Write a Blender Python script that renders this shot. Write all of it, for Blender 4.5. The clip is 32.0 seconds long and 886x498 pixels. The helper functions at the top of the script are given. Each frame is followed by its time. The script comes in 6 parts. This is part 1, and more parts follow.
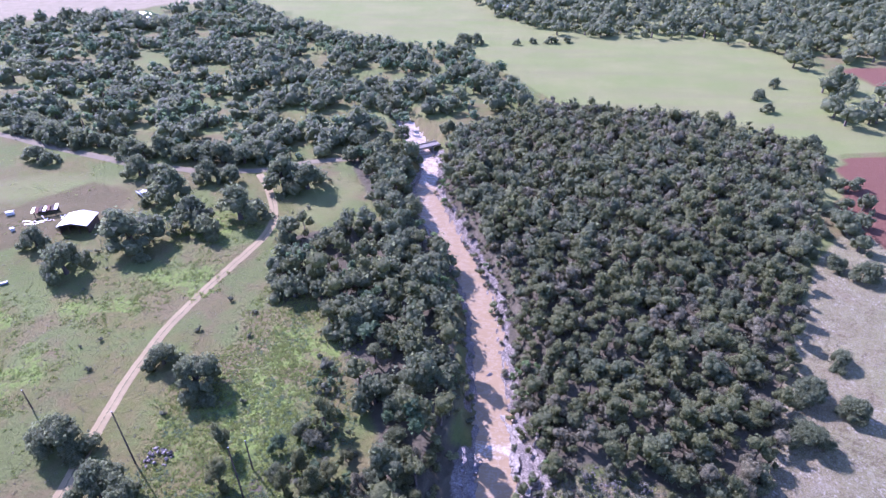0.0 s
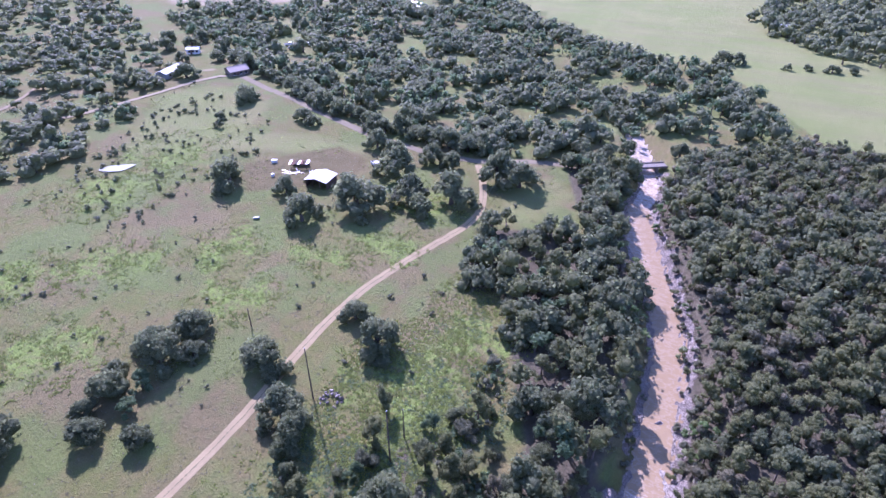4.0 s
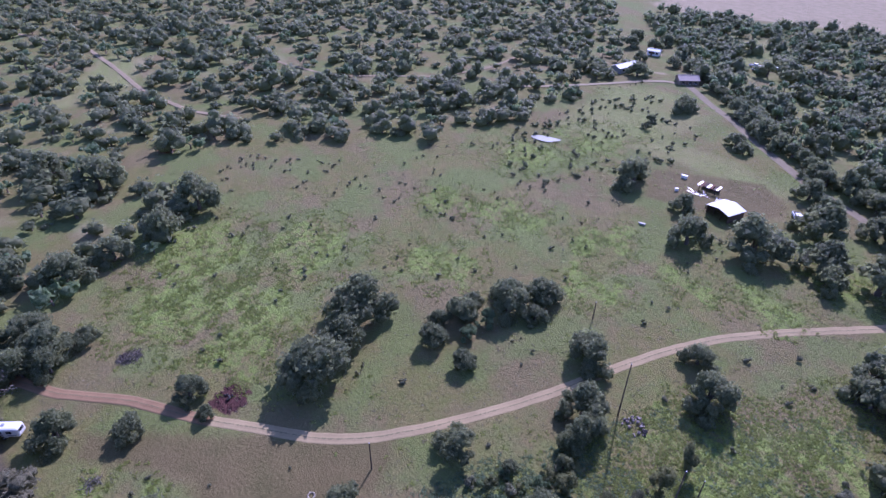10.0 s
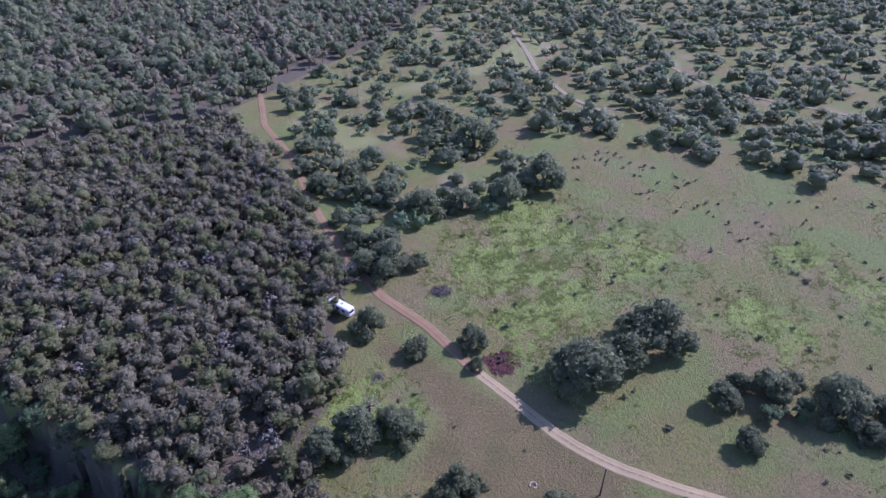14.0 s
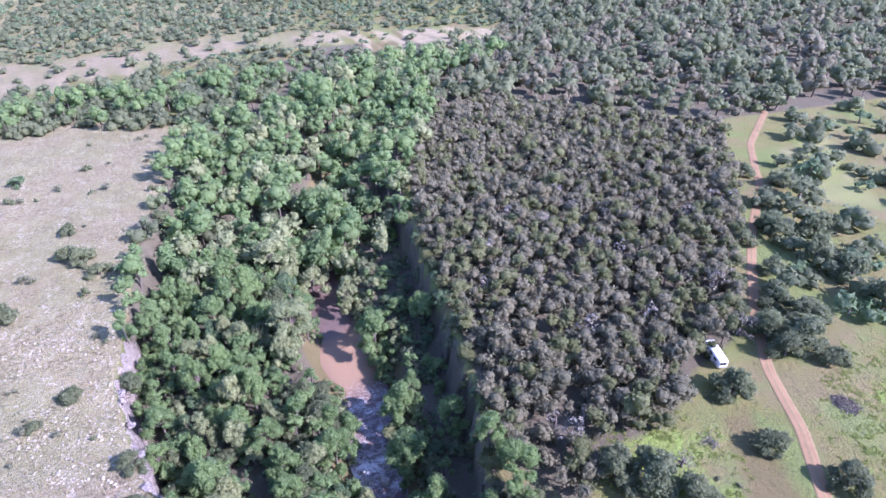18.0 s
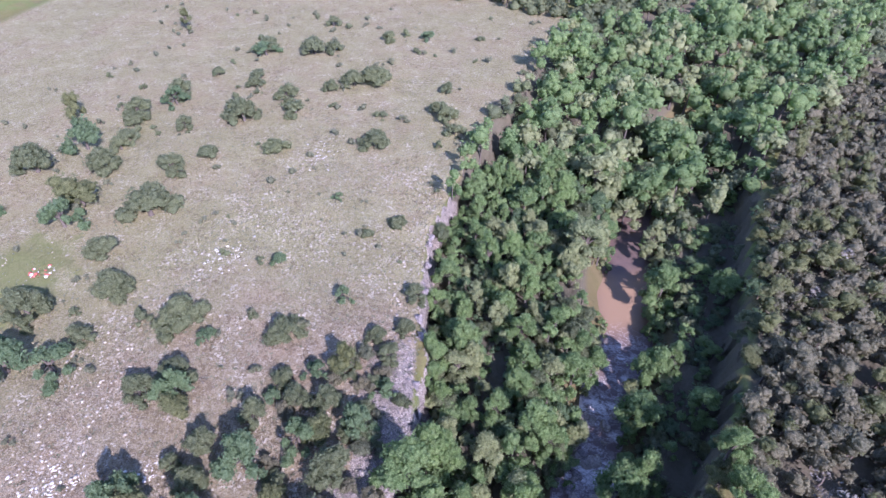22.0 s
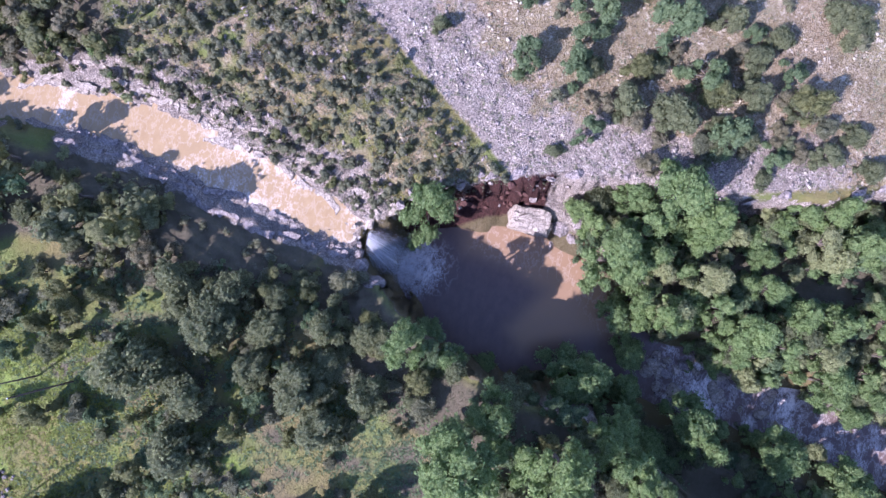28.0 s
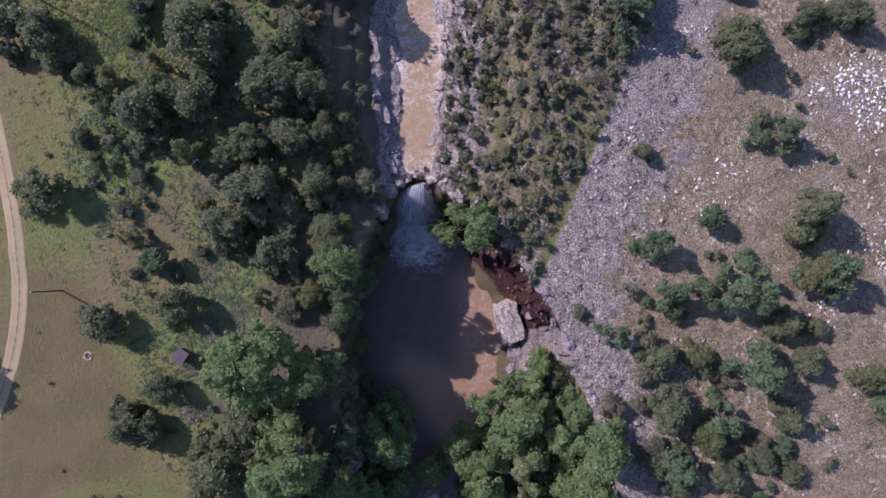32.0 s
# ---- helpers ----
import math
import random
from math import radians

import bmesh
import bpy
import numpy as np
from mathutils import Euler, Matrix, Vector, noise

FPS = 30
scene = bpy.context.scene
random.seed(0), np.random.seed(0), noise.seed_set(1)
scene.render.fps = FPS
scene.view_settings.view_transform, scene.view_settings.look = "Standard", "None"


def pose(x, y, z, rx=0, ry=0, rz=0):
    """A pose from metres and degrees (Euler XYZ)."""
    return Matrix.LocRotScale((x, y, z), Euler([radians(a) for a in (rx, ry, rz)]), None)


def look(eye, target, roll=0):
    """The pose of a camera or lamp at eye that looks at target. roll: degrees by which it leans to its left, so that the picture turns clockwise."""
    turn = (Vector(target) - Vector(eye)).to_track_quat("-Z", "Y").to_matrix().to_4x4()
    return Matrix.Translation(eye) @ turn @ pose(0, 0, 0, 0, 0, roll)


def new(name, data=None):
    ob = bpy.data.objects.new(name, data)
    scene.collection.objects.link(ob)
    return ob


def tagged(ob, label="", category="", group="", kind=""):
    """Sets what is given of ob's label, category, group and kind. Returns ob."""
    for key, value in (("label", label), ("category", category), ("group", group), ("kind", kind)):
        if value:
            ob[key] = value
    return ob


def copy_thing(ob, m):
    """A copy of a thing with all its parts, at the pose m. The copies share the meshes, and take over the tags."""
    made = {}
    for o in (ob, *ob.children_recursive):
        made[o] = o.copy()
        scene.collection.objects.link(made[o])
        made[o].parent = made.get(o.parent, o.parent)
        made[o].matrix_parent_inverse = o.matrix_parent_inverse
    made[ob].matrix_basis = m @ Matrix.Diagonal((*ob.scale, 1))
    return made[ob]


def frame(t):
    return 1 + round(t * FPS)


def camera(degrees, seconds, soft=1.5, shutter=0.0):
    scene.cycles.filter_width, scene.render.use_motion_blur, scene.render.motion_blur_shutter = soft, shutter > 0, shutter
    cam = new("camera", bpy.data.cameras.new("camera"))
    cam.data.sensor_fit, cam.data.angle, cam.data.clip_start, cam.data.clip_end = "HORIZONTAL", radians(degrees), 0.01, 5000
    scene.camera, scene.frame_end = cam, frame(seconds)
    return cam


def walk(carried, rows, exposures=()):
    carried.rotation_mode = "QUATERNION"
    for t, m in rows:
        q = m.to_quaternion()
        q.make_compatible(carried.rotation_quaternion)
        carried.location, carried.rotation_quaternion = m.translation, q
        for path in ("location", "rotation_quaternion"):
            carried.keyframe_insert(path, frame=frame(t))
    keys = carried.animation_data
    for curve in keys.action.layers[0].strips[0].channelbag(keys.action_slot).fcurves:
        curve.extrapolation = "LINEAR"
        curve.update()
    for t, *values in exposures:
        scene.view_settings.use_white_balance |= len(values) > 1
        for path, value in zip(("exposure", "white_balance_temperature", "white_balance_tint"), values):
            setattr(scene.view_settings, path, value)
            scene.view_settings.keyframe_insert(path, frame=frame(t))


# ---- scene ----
# ---------------------------------------------------------------- camera
# seconds, x, y, z, yaw, pitch, roll: a drone hovering about 80 m over the meadow, turning on the spot
PATH = [
    (0.0, 0.00, 0.00, 80.00, 0.00, -34.47, 0.11),
    (0.5, 0.12, 0.50, 79.99, 3.00, -34.48, 0.04),
    (1.0, 0.27, 0.89, 80.02, 5.72, -34.55, 0.03),
    (1.5, 0.49, 1.14, 80.07, 8.60, -34.56, -0.13),
    (2.0, 0.74, 1.24, 80.13, 12.12, -34.55, -0.13),
    (2.5, 1.04, 1.26, 80.18, 15.23, -34.50, -0.23),
    (3.0, 1.29, 1.26, 80.24, 18.46, -34.46, -0.43),
    (3.5, 1.47, 1.30, 80.34, 21.31, -34.37, -0.43),
    (5.5, 1.72, 1.50, 81.00, 33.88, -34.31, -0.77),
    (6.0, 1.61, 1.42, 80.97, 37.06, -34.25, -0.74),
    (6.5, 1.42, 1.31, 80.84, 39.96, -34.12, -0.66),
    (7.0, 1.17, 1.22, 80.63, 43.08, -34.01, -0.59),
    (7.5, 0.95, 1.17, 80.40, 46.03, -33.89, -0.39),
    (8.0, 0.85, 1.14, 80.22, 49.40, -33.77, -0.34),
    (8.5, 0.86, 1.17, 80.05, 53.13, -33.73, -0.26),
    (9.0, 0.92, 1.21, 79.87, 57.36, -33.68, -0.15),
    (9.5, 1.03, 1.26, 79.65, 61.90, -33.62, -0.05),
    (10.0, 1.14, 1.25, 79.41, 66.86, -33.51, 0.07),
    (10.5, 1.18, 1.20, 79.19, 71.43, -33.43, 0.22),
    (11.0, 1.15, 1.18, 78.95, 76.37, -33.37, 0.38),
    (11.5, 1.08, 1.27, 78.72, 81.14, -33.33, 0.46),
    (12.0, 1.02, 1.52, 78.47, 86.49, -33.32, 0.50),
    (12.5, 0.99, 1.89, 78.23, 91.36, -33.28, 0.40),
    (13.0, 0.96, 2.40, 78.05, 96.14, -33.22, 0.30),
    (13.5, 0.83, 3.08, 77.92, 100.51, -33.17, -0.24),
    (15.5, -0.75, 7.83, 78.01, 121.41, -33.10, 0.14),
    (16.0, -1.30, 8.63, 78.20, 127.99, -33.10, -0.03),
    (16.5, -1.86, 9.22, 78.48, 134.41, -33.17, 0.06),
    (17.0, -2.37, 9.58, 78.85, 141.32, -33.22, 0.02),
    (17.5, -2.77, 9.68, 79.27, 147.81, -33.30, -0.22),
    (18.0, -3.08, 9.59, 79.64, 154.58, -33.32, -0.29),
    (18.5, -3.27, 9.39, 79.87, 160.74, -33.37, -0.25),
    (19.0, -3.40, 9.12, 79.92, 166.98, -33.30, -0.06),
    (19.5, -3.48, 8.88, 79.85, 171.98, -33.31, -0.08),
    (20.0, -3.56, 8.74, 79.73, 176.80, -33.20, 0.02),
    (20.5, -3.71, 8.76, 79.66, 181.06, -33.14, -0.02),
    (21.0, -3.98, 8.87, 79.66, 185.28, -33.05, -0.13),
    (21.5, -4.40, 8.93, 79.72, 188.99, -34.87, -0.13),
    (22.0, -4.97, 8.83, 79.86, 193.08, -41.49, 0.10),
    (22.5, -5.59, 8.55, 80.06, 197.23, -48.69, 0.01),
    (23.0, -6.23, 8.20, 80.30, 201.99, -56.66, -0.03),
    (23.5, -6.87, 7.75, 80.52, 206.92, -63.96, 0.04),
    (24.0, -7.48, 7.13, 80.63, 212.92, -71.97, 0.24),
    (24.5, -7.98, 6.37, 80.62, 219.90, -79.40, 0.10),
    (25.0, -8.32, 5.58, 80.56, 227.49, -86.40, 0.37),
    (25.5, -8.48, 4.84, 80.58, 236.12, -86.56, -0.37),
    (27.5, -7.81, 1.77, 81.18, 271.33, -86.92, -0.67),
    (28.0, -7.43, 1.24, 80.98, 279.20, -87.11, 0.03),
    (28.5, -7.00, 0.81, 80.88, 287.17, -87.18, 0.02),
    (29.0, -6.54, 0.48, 80.87, 295.59, -87.26, 0.08),
    (29.5, -6.04, 0.26, 80.86, 303.18, -87.42, -0.15),
    (30.0, -5.50, 0.13, 80.82, 310.63, -87.57, 0.08),
    (30.5, -4.95, 0.09, 80.78, 318.45, -87.75, -0.19),
    (31.0, -4.41, 0.08, 80.71, 326.81, -87.87, 0.15),
    (31.5, -3.92, 0.10, 80.66, 334.59, -87.97, 0.34),
    (32.0, -3.52, 0.17, 80.65, 342.68, -88.03, -0.02),
]
cam = camera(75.39, 32.0)
walk(cam, [(t, pose(x, y, z, 90 + pitch, 0, yaw) @ pose(0, 0, 0, 0, 0, roll)) for t, x, y, z, yaw, pitch, roll in PATH],
     exposures=[(0, 1.1, 5110, 51.5), (3, 0.98, 5110, 51.5), (6, 0.98, 5100, 52), (9, 0.33, 5100, 51.5), (13, 0.37, 5110, 49.5), (16, 0.68, 5130, 44.5),
                (18, 1.43, 5210, 43.5), (20, 1.54, 5290, 42), (21, 1.33, 5310, 40), (23, 0.92, 5450, 40), (25, 1.05, 5520, 38), (25.6, 1.32, 5520, 38), (27.4, 1.3, 5520, 38), (28, 1.22, 5500, 39), (30, 0.53, 5550, 39), (32, 0.22, 5720, 42)])

# ---------------------------------------------------------------- light
SUN_AZ, SUN_EL = radians(-44), radians(37)      # azimuth clockwise from +y
world = bpy.data.worlds.new("sky")
scene.world = world
world.use_nodes = True
sky = world.node_tree.nodes.new("ShaderNodeTexSky")
sky.sky_type, sky.sun_disc = "NISHITA", False
sky.sun_elevation, sky.sun_rotation = SUN_EL, SUN_AZ % (2 * math.pi)
sky.air_density, sky.dust_density, sky.ozone_density = 1.1, 0.4, 2.5
world.node_tree.links.new(sky.outputs[0], world.node_tree.nodes["Background"].inputs[0])
world.node_tree.nodes["Background"].inputs[1].default_value = 0.142
sun_dir = Vector((math.sin(SUN_AZ) * math.cos(SUN_EL), math.cos(SUN_AZ) * math.cos(SUN_EL), math.sin(SUN_EL)))
sun = new("sun", bpy.data.lights.new("sun", "SUN"))
sun.data.energy, sun.data.angle, sun.data.color = 4.7, radians(0.5), (1.0, 0.95, 0.88)
sun.matrix_world = look(sun_dir * 500, (0, 0, 0))


# ---------------------------------------------------------------- materials
class Nodes:
    """A short way to write node materials."""
    def __init__(self, name):
        self.mat = bpy.data.materials.new(name)
        self.mat.use_nodes = True
        self.tree = self.mat.node_tree
        self.bsdf = self.tree.nodes["Principled BSDF"]

    def put(self, kind, **sets):
        n = self.tree.nodes.new(kind)
        for k, v in sets.items():
            if k in n.inputs:
                n.inputs[k].default_value = v
            else:
                n.inputs[k.replace("_", " ")].default_value = v
        return n

    def link(self, a, b):
        self.tree.links.new(a, b)

    def place(self):
        return self.put("ShaderNodeNewGeometry").outputs["Position"]

    def noise(self, scale, detail=4.0, rough=0.6, vec=None):
        n = self.put("ShaderNodeTexNoise", Scale=scale, Detail=detail, Roughness=rough)
        self.link(vec if vec is not None else self.place(), n.inputs["Vector"])
        return n.outputs["Fac"]

    def cells(self, scale, vec=None):
        """A random value for each pebble-like cell, and the distance to the cell's edge."""
        warp = self.put("ShaderNodeVectorMath")
        warp.operation = "MULTIPLY_ADD"
        wob = self.put("ShaderNodeTexNoise", Scale=scale * 1.3, Detail=3.0)
        base = vec if vec is not None else self.place()
        self.link(base, wob.inputs["Vector"])
        self.link(wob.outputs["Color"], warp.inputs[0])
        warp.inputs[1].default_value = (0.9 / scale,) * 3
        self.link(base, warp.inputs[2])
        a = self.put("ShaderNodeTexVoronoi", Scale=scale)
        b = self.put("ShaderNodeTexVoronoi", Scale=scale)
        b.feature = "DISTANCE_TO_EDGE"
        for n in (a, b):
            self.link(warp.outputs[0], n.inputs["Vector"])
        split = self.tree.nodes.new("ShaderNodeSeparateColor")
        self.link(a.outputs["Color"], split.inputs[0])
        return split.outputs[0], b.outputs["Distance"]

    def ramp(self, fac, lo, hi, a=0.0, b=1.0):
        n = self.put("ShaderNodeMapRange")
        for i, v in enumerate((lo, hi, a, b)):
            n.inputs[i + 1].default_value = v
        self.link(fac, n.inputs[0])
        return n.outputs[0]

    def math(self, op, a, b):
        n = self.tree.nodes.new("ShaderNodeMath")
        n.operation = op
        for i, v in enumerate((a, b)):
            if isinstance(v, (int, float)):
                n.inputs[i].default_value = v
            else:
                self.link(v, n.inputs[i])
        return n.outputs[0]

    def mix(self, fac, a, b):
        n = self.tree.nodes.new("ShaderNodeMix")
        n.data_type = "RGBA"
        for sock, v in ((n.inputs[0], fac), (n.inputs[6], a), (n.inputs[7], b)):
            if isinstance(v, (int, float)):
                sock.default_value = v
            elif isinstance(v, tuple):
                sock.default_value = (*v, 1.0)
            else:
                self.link(v, sock)
        return n.outputs[2]

    def attr(self, name):
        n = self.tree.nodes.new("ShaderNodeAttribute")
        n.attribute_name = name
        return n.outputs["Fac"]

    def bump(self, height, strength=0.5, distance=0.05):
        n = self.put("ShaderNodeBump", Strength=strength, Distance=distance)
        self.link(height, n.inputs["Height"])
        self.link(n.outputs[0], self.bsdf.inputs["Normal"])

    def done(self, colour, rough=0.8, metal=0.0, spec=0.3):
        if isinstance(colour, tuple):
            self.bsdf.inputs["Base Color"].default_value = (*colour, 1)
        else:
            self.link(colour, self.bsdf.inputs["Base Color"])
        if isinstance(rough, (int, float)):
            self.bsdf.inputs["Roughness"].default_value = rough
        else:
            self.link(rough, self.bsdf.inputs["Roughness"])
        self.bsdf.inputs["Metallic"].default_value = metal
        self.bsdf.inputs["Specular IOR Level"].default_value = spec
        return self.mat


def leaf_material(name, dark, mid, light, through_light=0.34):
    """Foliage: each plant its own tint, each spray of leaves lighter or darker."""
    m = Nodes(name)
    info = m.put("ShaderNodeObjectInfo")
    plant = m.math("FRACT", m.math("ADD", info.outputs["Random"], m.attr("tint")), 0.0)
    island = m.put("ShaderNodeNewGeometry").outputs["Random Per Island"]
    c = m.mix(plant, dark, mid)
    other = m.math("FRACT", m.math("MULTIPLY", plant, 7.31), 0.0)
    c = m.mix(m.ramp(other, 0.55, 1.0, 0.0, 0.75), c, (mid[0] * 1.18, mid[1] * 1.14, mid[2] * 0.95))
    c = m.mix(m.ramp(other, 0.25, 0.0, 0.0, 0.6), c, (dark[0] * 0.9, dark[1] * 1.05, dark[2] * 1.1))
    c = m.mix(m.math("MULTIPLY", island, 0.6), c, light)
    c = m.mix(m.ramp(m.noise(0.35, 3.0), 0.45, 0.7, 0.0, 0.35), c, dark)
    c = m.mix(m.ramp(m.noise(0.035, 3.0), 0.48, 0.66, 0.0, 0.3), c, light)
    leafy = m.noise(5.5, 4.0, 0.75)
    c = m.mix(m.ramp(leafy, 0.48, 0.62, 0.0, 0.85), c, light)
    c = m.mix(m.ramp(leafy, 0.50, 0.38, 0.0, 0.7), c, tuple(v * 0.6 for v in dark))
    m.bump(leafy, 1.0, 0.3)
    mat = m.done(c, 0.5, 0.0, 0.38)
    m.bsdf.inputs["Transmission Weight"].default_value = 0.0
    tr = m.put("ShaderNodeBsdfTranslucent")
    m.link(c, tr.inputs["Color"])
    mixer = m.tree.nodes.new("ShaderNodeMixShader")
    mixer.inputs[0].default_value = through_light
    m.link(m.bsdf.outputs[0], mixer.inputs[1])
    m.link(tr.outputs[0], mixer.inputs[2])
    m.link(mixer.outputs[0], m.tree.nodes["Material Output"].inputs["Surface"])
    return mat


def plain(name, colour, rough=0.7, metal=0.0, vary=0.25, scale=1.5, dirt=(0.2, 0.16, 0.12), bump=0.0, spec=0.3):
    """Paint, wood, metal or stone with grain and grime at two scales."""
    m = Nodes(name)
    fine, broad = m.noise(scale * 9, 5.0), m.noise(scale, 3.0)
    c = m.mix(m.ramp(fine, 0.35, 0.7, 0.0, vary), colour, tuple(v * 0.6 for v in colour))
    c = m.mix(m.ramp(broad, 0.48, 0.72, 0.0, vary), c, dirt)
    if bump:
        m.bump(fine, bump, 0.05)
    return m.done(c, m.ramp(fine, 0.3, 0.7, max(rough - 0.12, 0.05), min(rough + 0.12, 1.0)), metal, spec)


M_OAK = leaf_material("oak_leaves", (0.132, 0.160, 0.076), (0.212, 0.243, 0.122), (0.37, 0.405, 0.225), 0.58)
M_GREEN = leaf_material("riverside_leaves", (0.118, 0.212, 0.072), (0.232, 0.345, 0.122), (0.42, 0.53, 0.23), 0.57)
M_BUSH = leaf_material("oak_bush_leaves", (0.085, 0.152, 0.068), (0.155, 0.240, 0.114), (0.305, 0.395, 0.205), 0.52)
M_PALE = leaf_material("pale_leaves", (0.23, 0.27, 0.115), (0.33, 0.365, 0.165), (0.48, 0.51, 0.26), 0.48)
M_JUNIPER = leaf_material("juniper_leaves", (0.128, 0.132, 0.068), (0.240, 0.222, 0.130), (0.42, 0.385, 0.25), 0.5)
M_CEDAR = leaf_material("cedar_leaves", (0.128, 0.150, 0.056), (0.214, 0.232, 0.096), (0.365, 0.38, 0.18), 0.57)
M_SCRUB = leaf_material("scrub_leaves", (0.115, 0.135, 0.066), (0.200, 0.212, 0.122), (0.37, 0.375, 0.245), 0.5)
M_WEED = leaf_material("weed_leaves", (0.26, 0.33, 0.075), (0.33, 0.40, 0.095), (0.44, 0.49, 0.14), 0.6)
M_DEADWOOD = leaf_material("dead_twigs", (0.17, 0.15, 0.12), (0.23, 0.205, 0.165), (0.31, 0.28, 0.23), 0.0)
M_BARK = plain("bark", (0.14, 0.115, 0.095), 0.9, vary=0.5, scale=3.0, bump=0.6)


def limestone(name, light, dark):
    """Weathered limestone: pale faces, lichen-dark blotches, cracks."""
    m = Nodes(name)
    cell, edge = m.cells(1.6)
    fine, broad = m.noise(7.0, 6.0, 0.8), m.noise(0.9, 5.0, 0.7)
    c = m.mix(m.ramp(cell, 0.1, 0.9, 0.0, 0.6), light, tuple(v * 0.62 for v in light))
    c = m.mix(m.ramp(fine, 0.49, 0.56, 0.0, 0.75), c, dark)
    c = m.mix(m.ramp(broad, 0.50, 0.62, 0.0, 0.6), c, dark)
    c = m.mix(m.ramp(edge, 0.0, 0.05, 0.8, 0.0), c, tuple(v * 0.45 for v in dark))
    m.bump(m.math("ADD", m.ramp(edge, 0.0, 0.08), m.math("MULTIPLY", fine, 1.2)), 1.0, 0.15)
    return m.done(c, 0.92, 0.0, 0.2)


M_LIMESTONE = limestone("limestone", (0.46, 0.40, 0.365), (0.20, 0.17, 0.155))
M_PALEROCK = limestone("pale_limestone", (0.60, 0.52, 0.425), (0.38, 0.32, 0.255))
M_WHITESTONE = plain("white_stones", (0.49, 0.43, 0.325), 0.85, vary=0.35, scale=2.0, bump=0.5)
M_BRIGHTSTONE = plain("bright_limestone", (0.70, 0.65, 0.57), 0.85, vary=0.3, scale=2.0, bump=0.5)
M_REDSTONE = plain("rust_red_earth", (0.105, 0.052, 0.042), 0.95, vary=0.5, scale=1.2, dirt=(0.1, 0.05, 0.04), bump=0.8)
M_WHITEPAINT = plain("white_painted_metal", (0.8, 0.8, 0.79), 0.45, vary=0.12, scale=1.0)
M_TIN = plain("pale_sheet_metal", (0.78, 0.78, 0.76), 0.4, 0.2, vary=0.15, scale=0.7, dirt=(0.5, 0.42, 0.35))
M_GREYTIN = plain("grey_sheet_metal", (0.38, 0.40, 0.44), 0.45, 0.3, vary=0.25, scale=0.8)
M_DARKWOOD = plain("weathered_wood", (0.12, 0.085, 0.065), 0.9, vary=0.4, scale=2.0, bump=0.4)
M_POLE = plain("creosoted_pole", (0.10, 0.075, 0.06), 0.9, vary=0.4, scale=2.0)
M_CONCRETE = plain("concrete", (0.27, 0.235, 0.195), 0.85, vary=0.3, scale=0.9, bump=0.3)
M_RUBBER = plain("black_rubber", (0.03, 0.03, 0.03), 0.8, vary=0.2)
M_GLASS = plain("dark_window_glass", (0.03, 0.035, 0.045), 0.08, vary=0.05, spec=0.6)
M_RED = plain("faded_red_paint", (0.45, 0.13, 0.09), 0.5, vary=0.25)
M_BLUE = plain("faded_blue_paint", (0.12, 0.17, 0.30), 0.5, vary=0.25)
M_RUST = plain("rusty_iron", (0.22, 0.12, 0.08), 0.85, 0.3, vary=0.4, scale=3.0)


def water_material(name, base, deep, gloss):
    m = Nodes(name)
    pos = m.place()
    flow = m.put("ShaderNodeMapping")
    m.link(pos, flow.inputs["Vector"])
    flow.inputs["Rotation"].default_value = (0, 0, 0.3)
    flow.inputs["Scale"].default_value = (0.75, 1.1, 1.0)
    swirl = m.noise(0.8, 6.0, 0.68, flow.outputs[0])
    fine = m.noise(4.0, 6.0, 0.75, flow.outputs[0])
    c = m.mix(m.ramp(swirl, 0.3, 0.75), base, deep)
    amount = m.attr("foam")
    crest = m.math("ABSOLUTE", m.math("SUBTRACT", m.noise(0.55, 4.0, 0.6, flow.outputs[0]), 0.5), 0.0)
    crest = m.math("MULTIPLY", m.ramp(crest, 0.006, 0.045, 1.0, 0.0), m.ramp(fine, 0.36, 0.55))
    churn = m.ramp(m.math("ADD", m.math("ADD", swirl, m.math("MULTIPLY", fine, 0.7)), m.math("MULTIPLY", amount, 0.30)), 1.02, 1.25)
    foam = m.math("MAXIMUM", m.math("MULTIPLY", churn, m.ramp(amount, 0.3, 0.9)), m.math("MULTIPLY", crest, m.ramp(amount, 0.1, 0.8, 0.0, 0.7)))
    # painted sunlight: lighter brown where the sun reaches the water
    c = m.mix(m.attr("sunlit_shoal"), c, (0.27, 0.175, 0.100))
    c = m.mix(foam, c, (0.72, 0.66, 0.60))
    m.bump(m.math("ADD", swirl, m.math("MULTIPLY", fine, 0.3)), 0.35, 0.1)
    return m.done(c, m.ramp(foam, 0.0, 1.0, 0.3, 0.7), 0.0, gloss)


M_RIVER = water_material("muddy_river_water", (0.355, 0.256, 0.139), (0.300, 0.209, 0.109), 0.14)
# the gorge's shade is put into this darker brown
M_POOL_SHADED = water_material("muddy_shaded_pool_water", (0.150, 0.103, 0.083), (0.105, 0.075, 0.064), 0.28)


def falls_material():
    m = Nodes("falling_water")
    pos = m.put("ShaderNodeMapping")
    m.link(m.place(), pos.inputs["Vector"])
    pos.inputs["Scale"].default_value = (3.0, 3.0, 0.4)
    streak = m.noise(1.6, 5.0, 0.7, pos.outputs[0])
    c = m.mix(m.ramp(streak, 0.4, 0.65), (0.88, 0.88, 0.88), (0.62, 0.58, 0.54))
    m.bump(streak, 0.8, 0.15)
    return m.done(c, 0.5, 0.0, 0.4)


M_FALLS = falls_material()
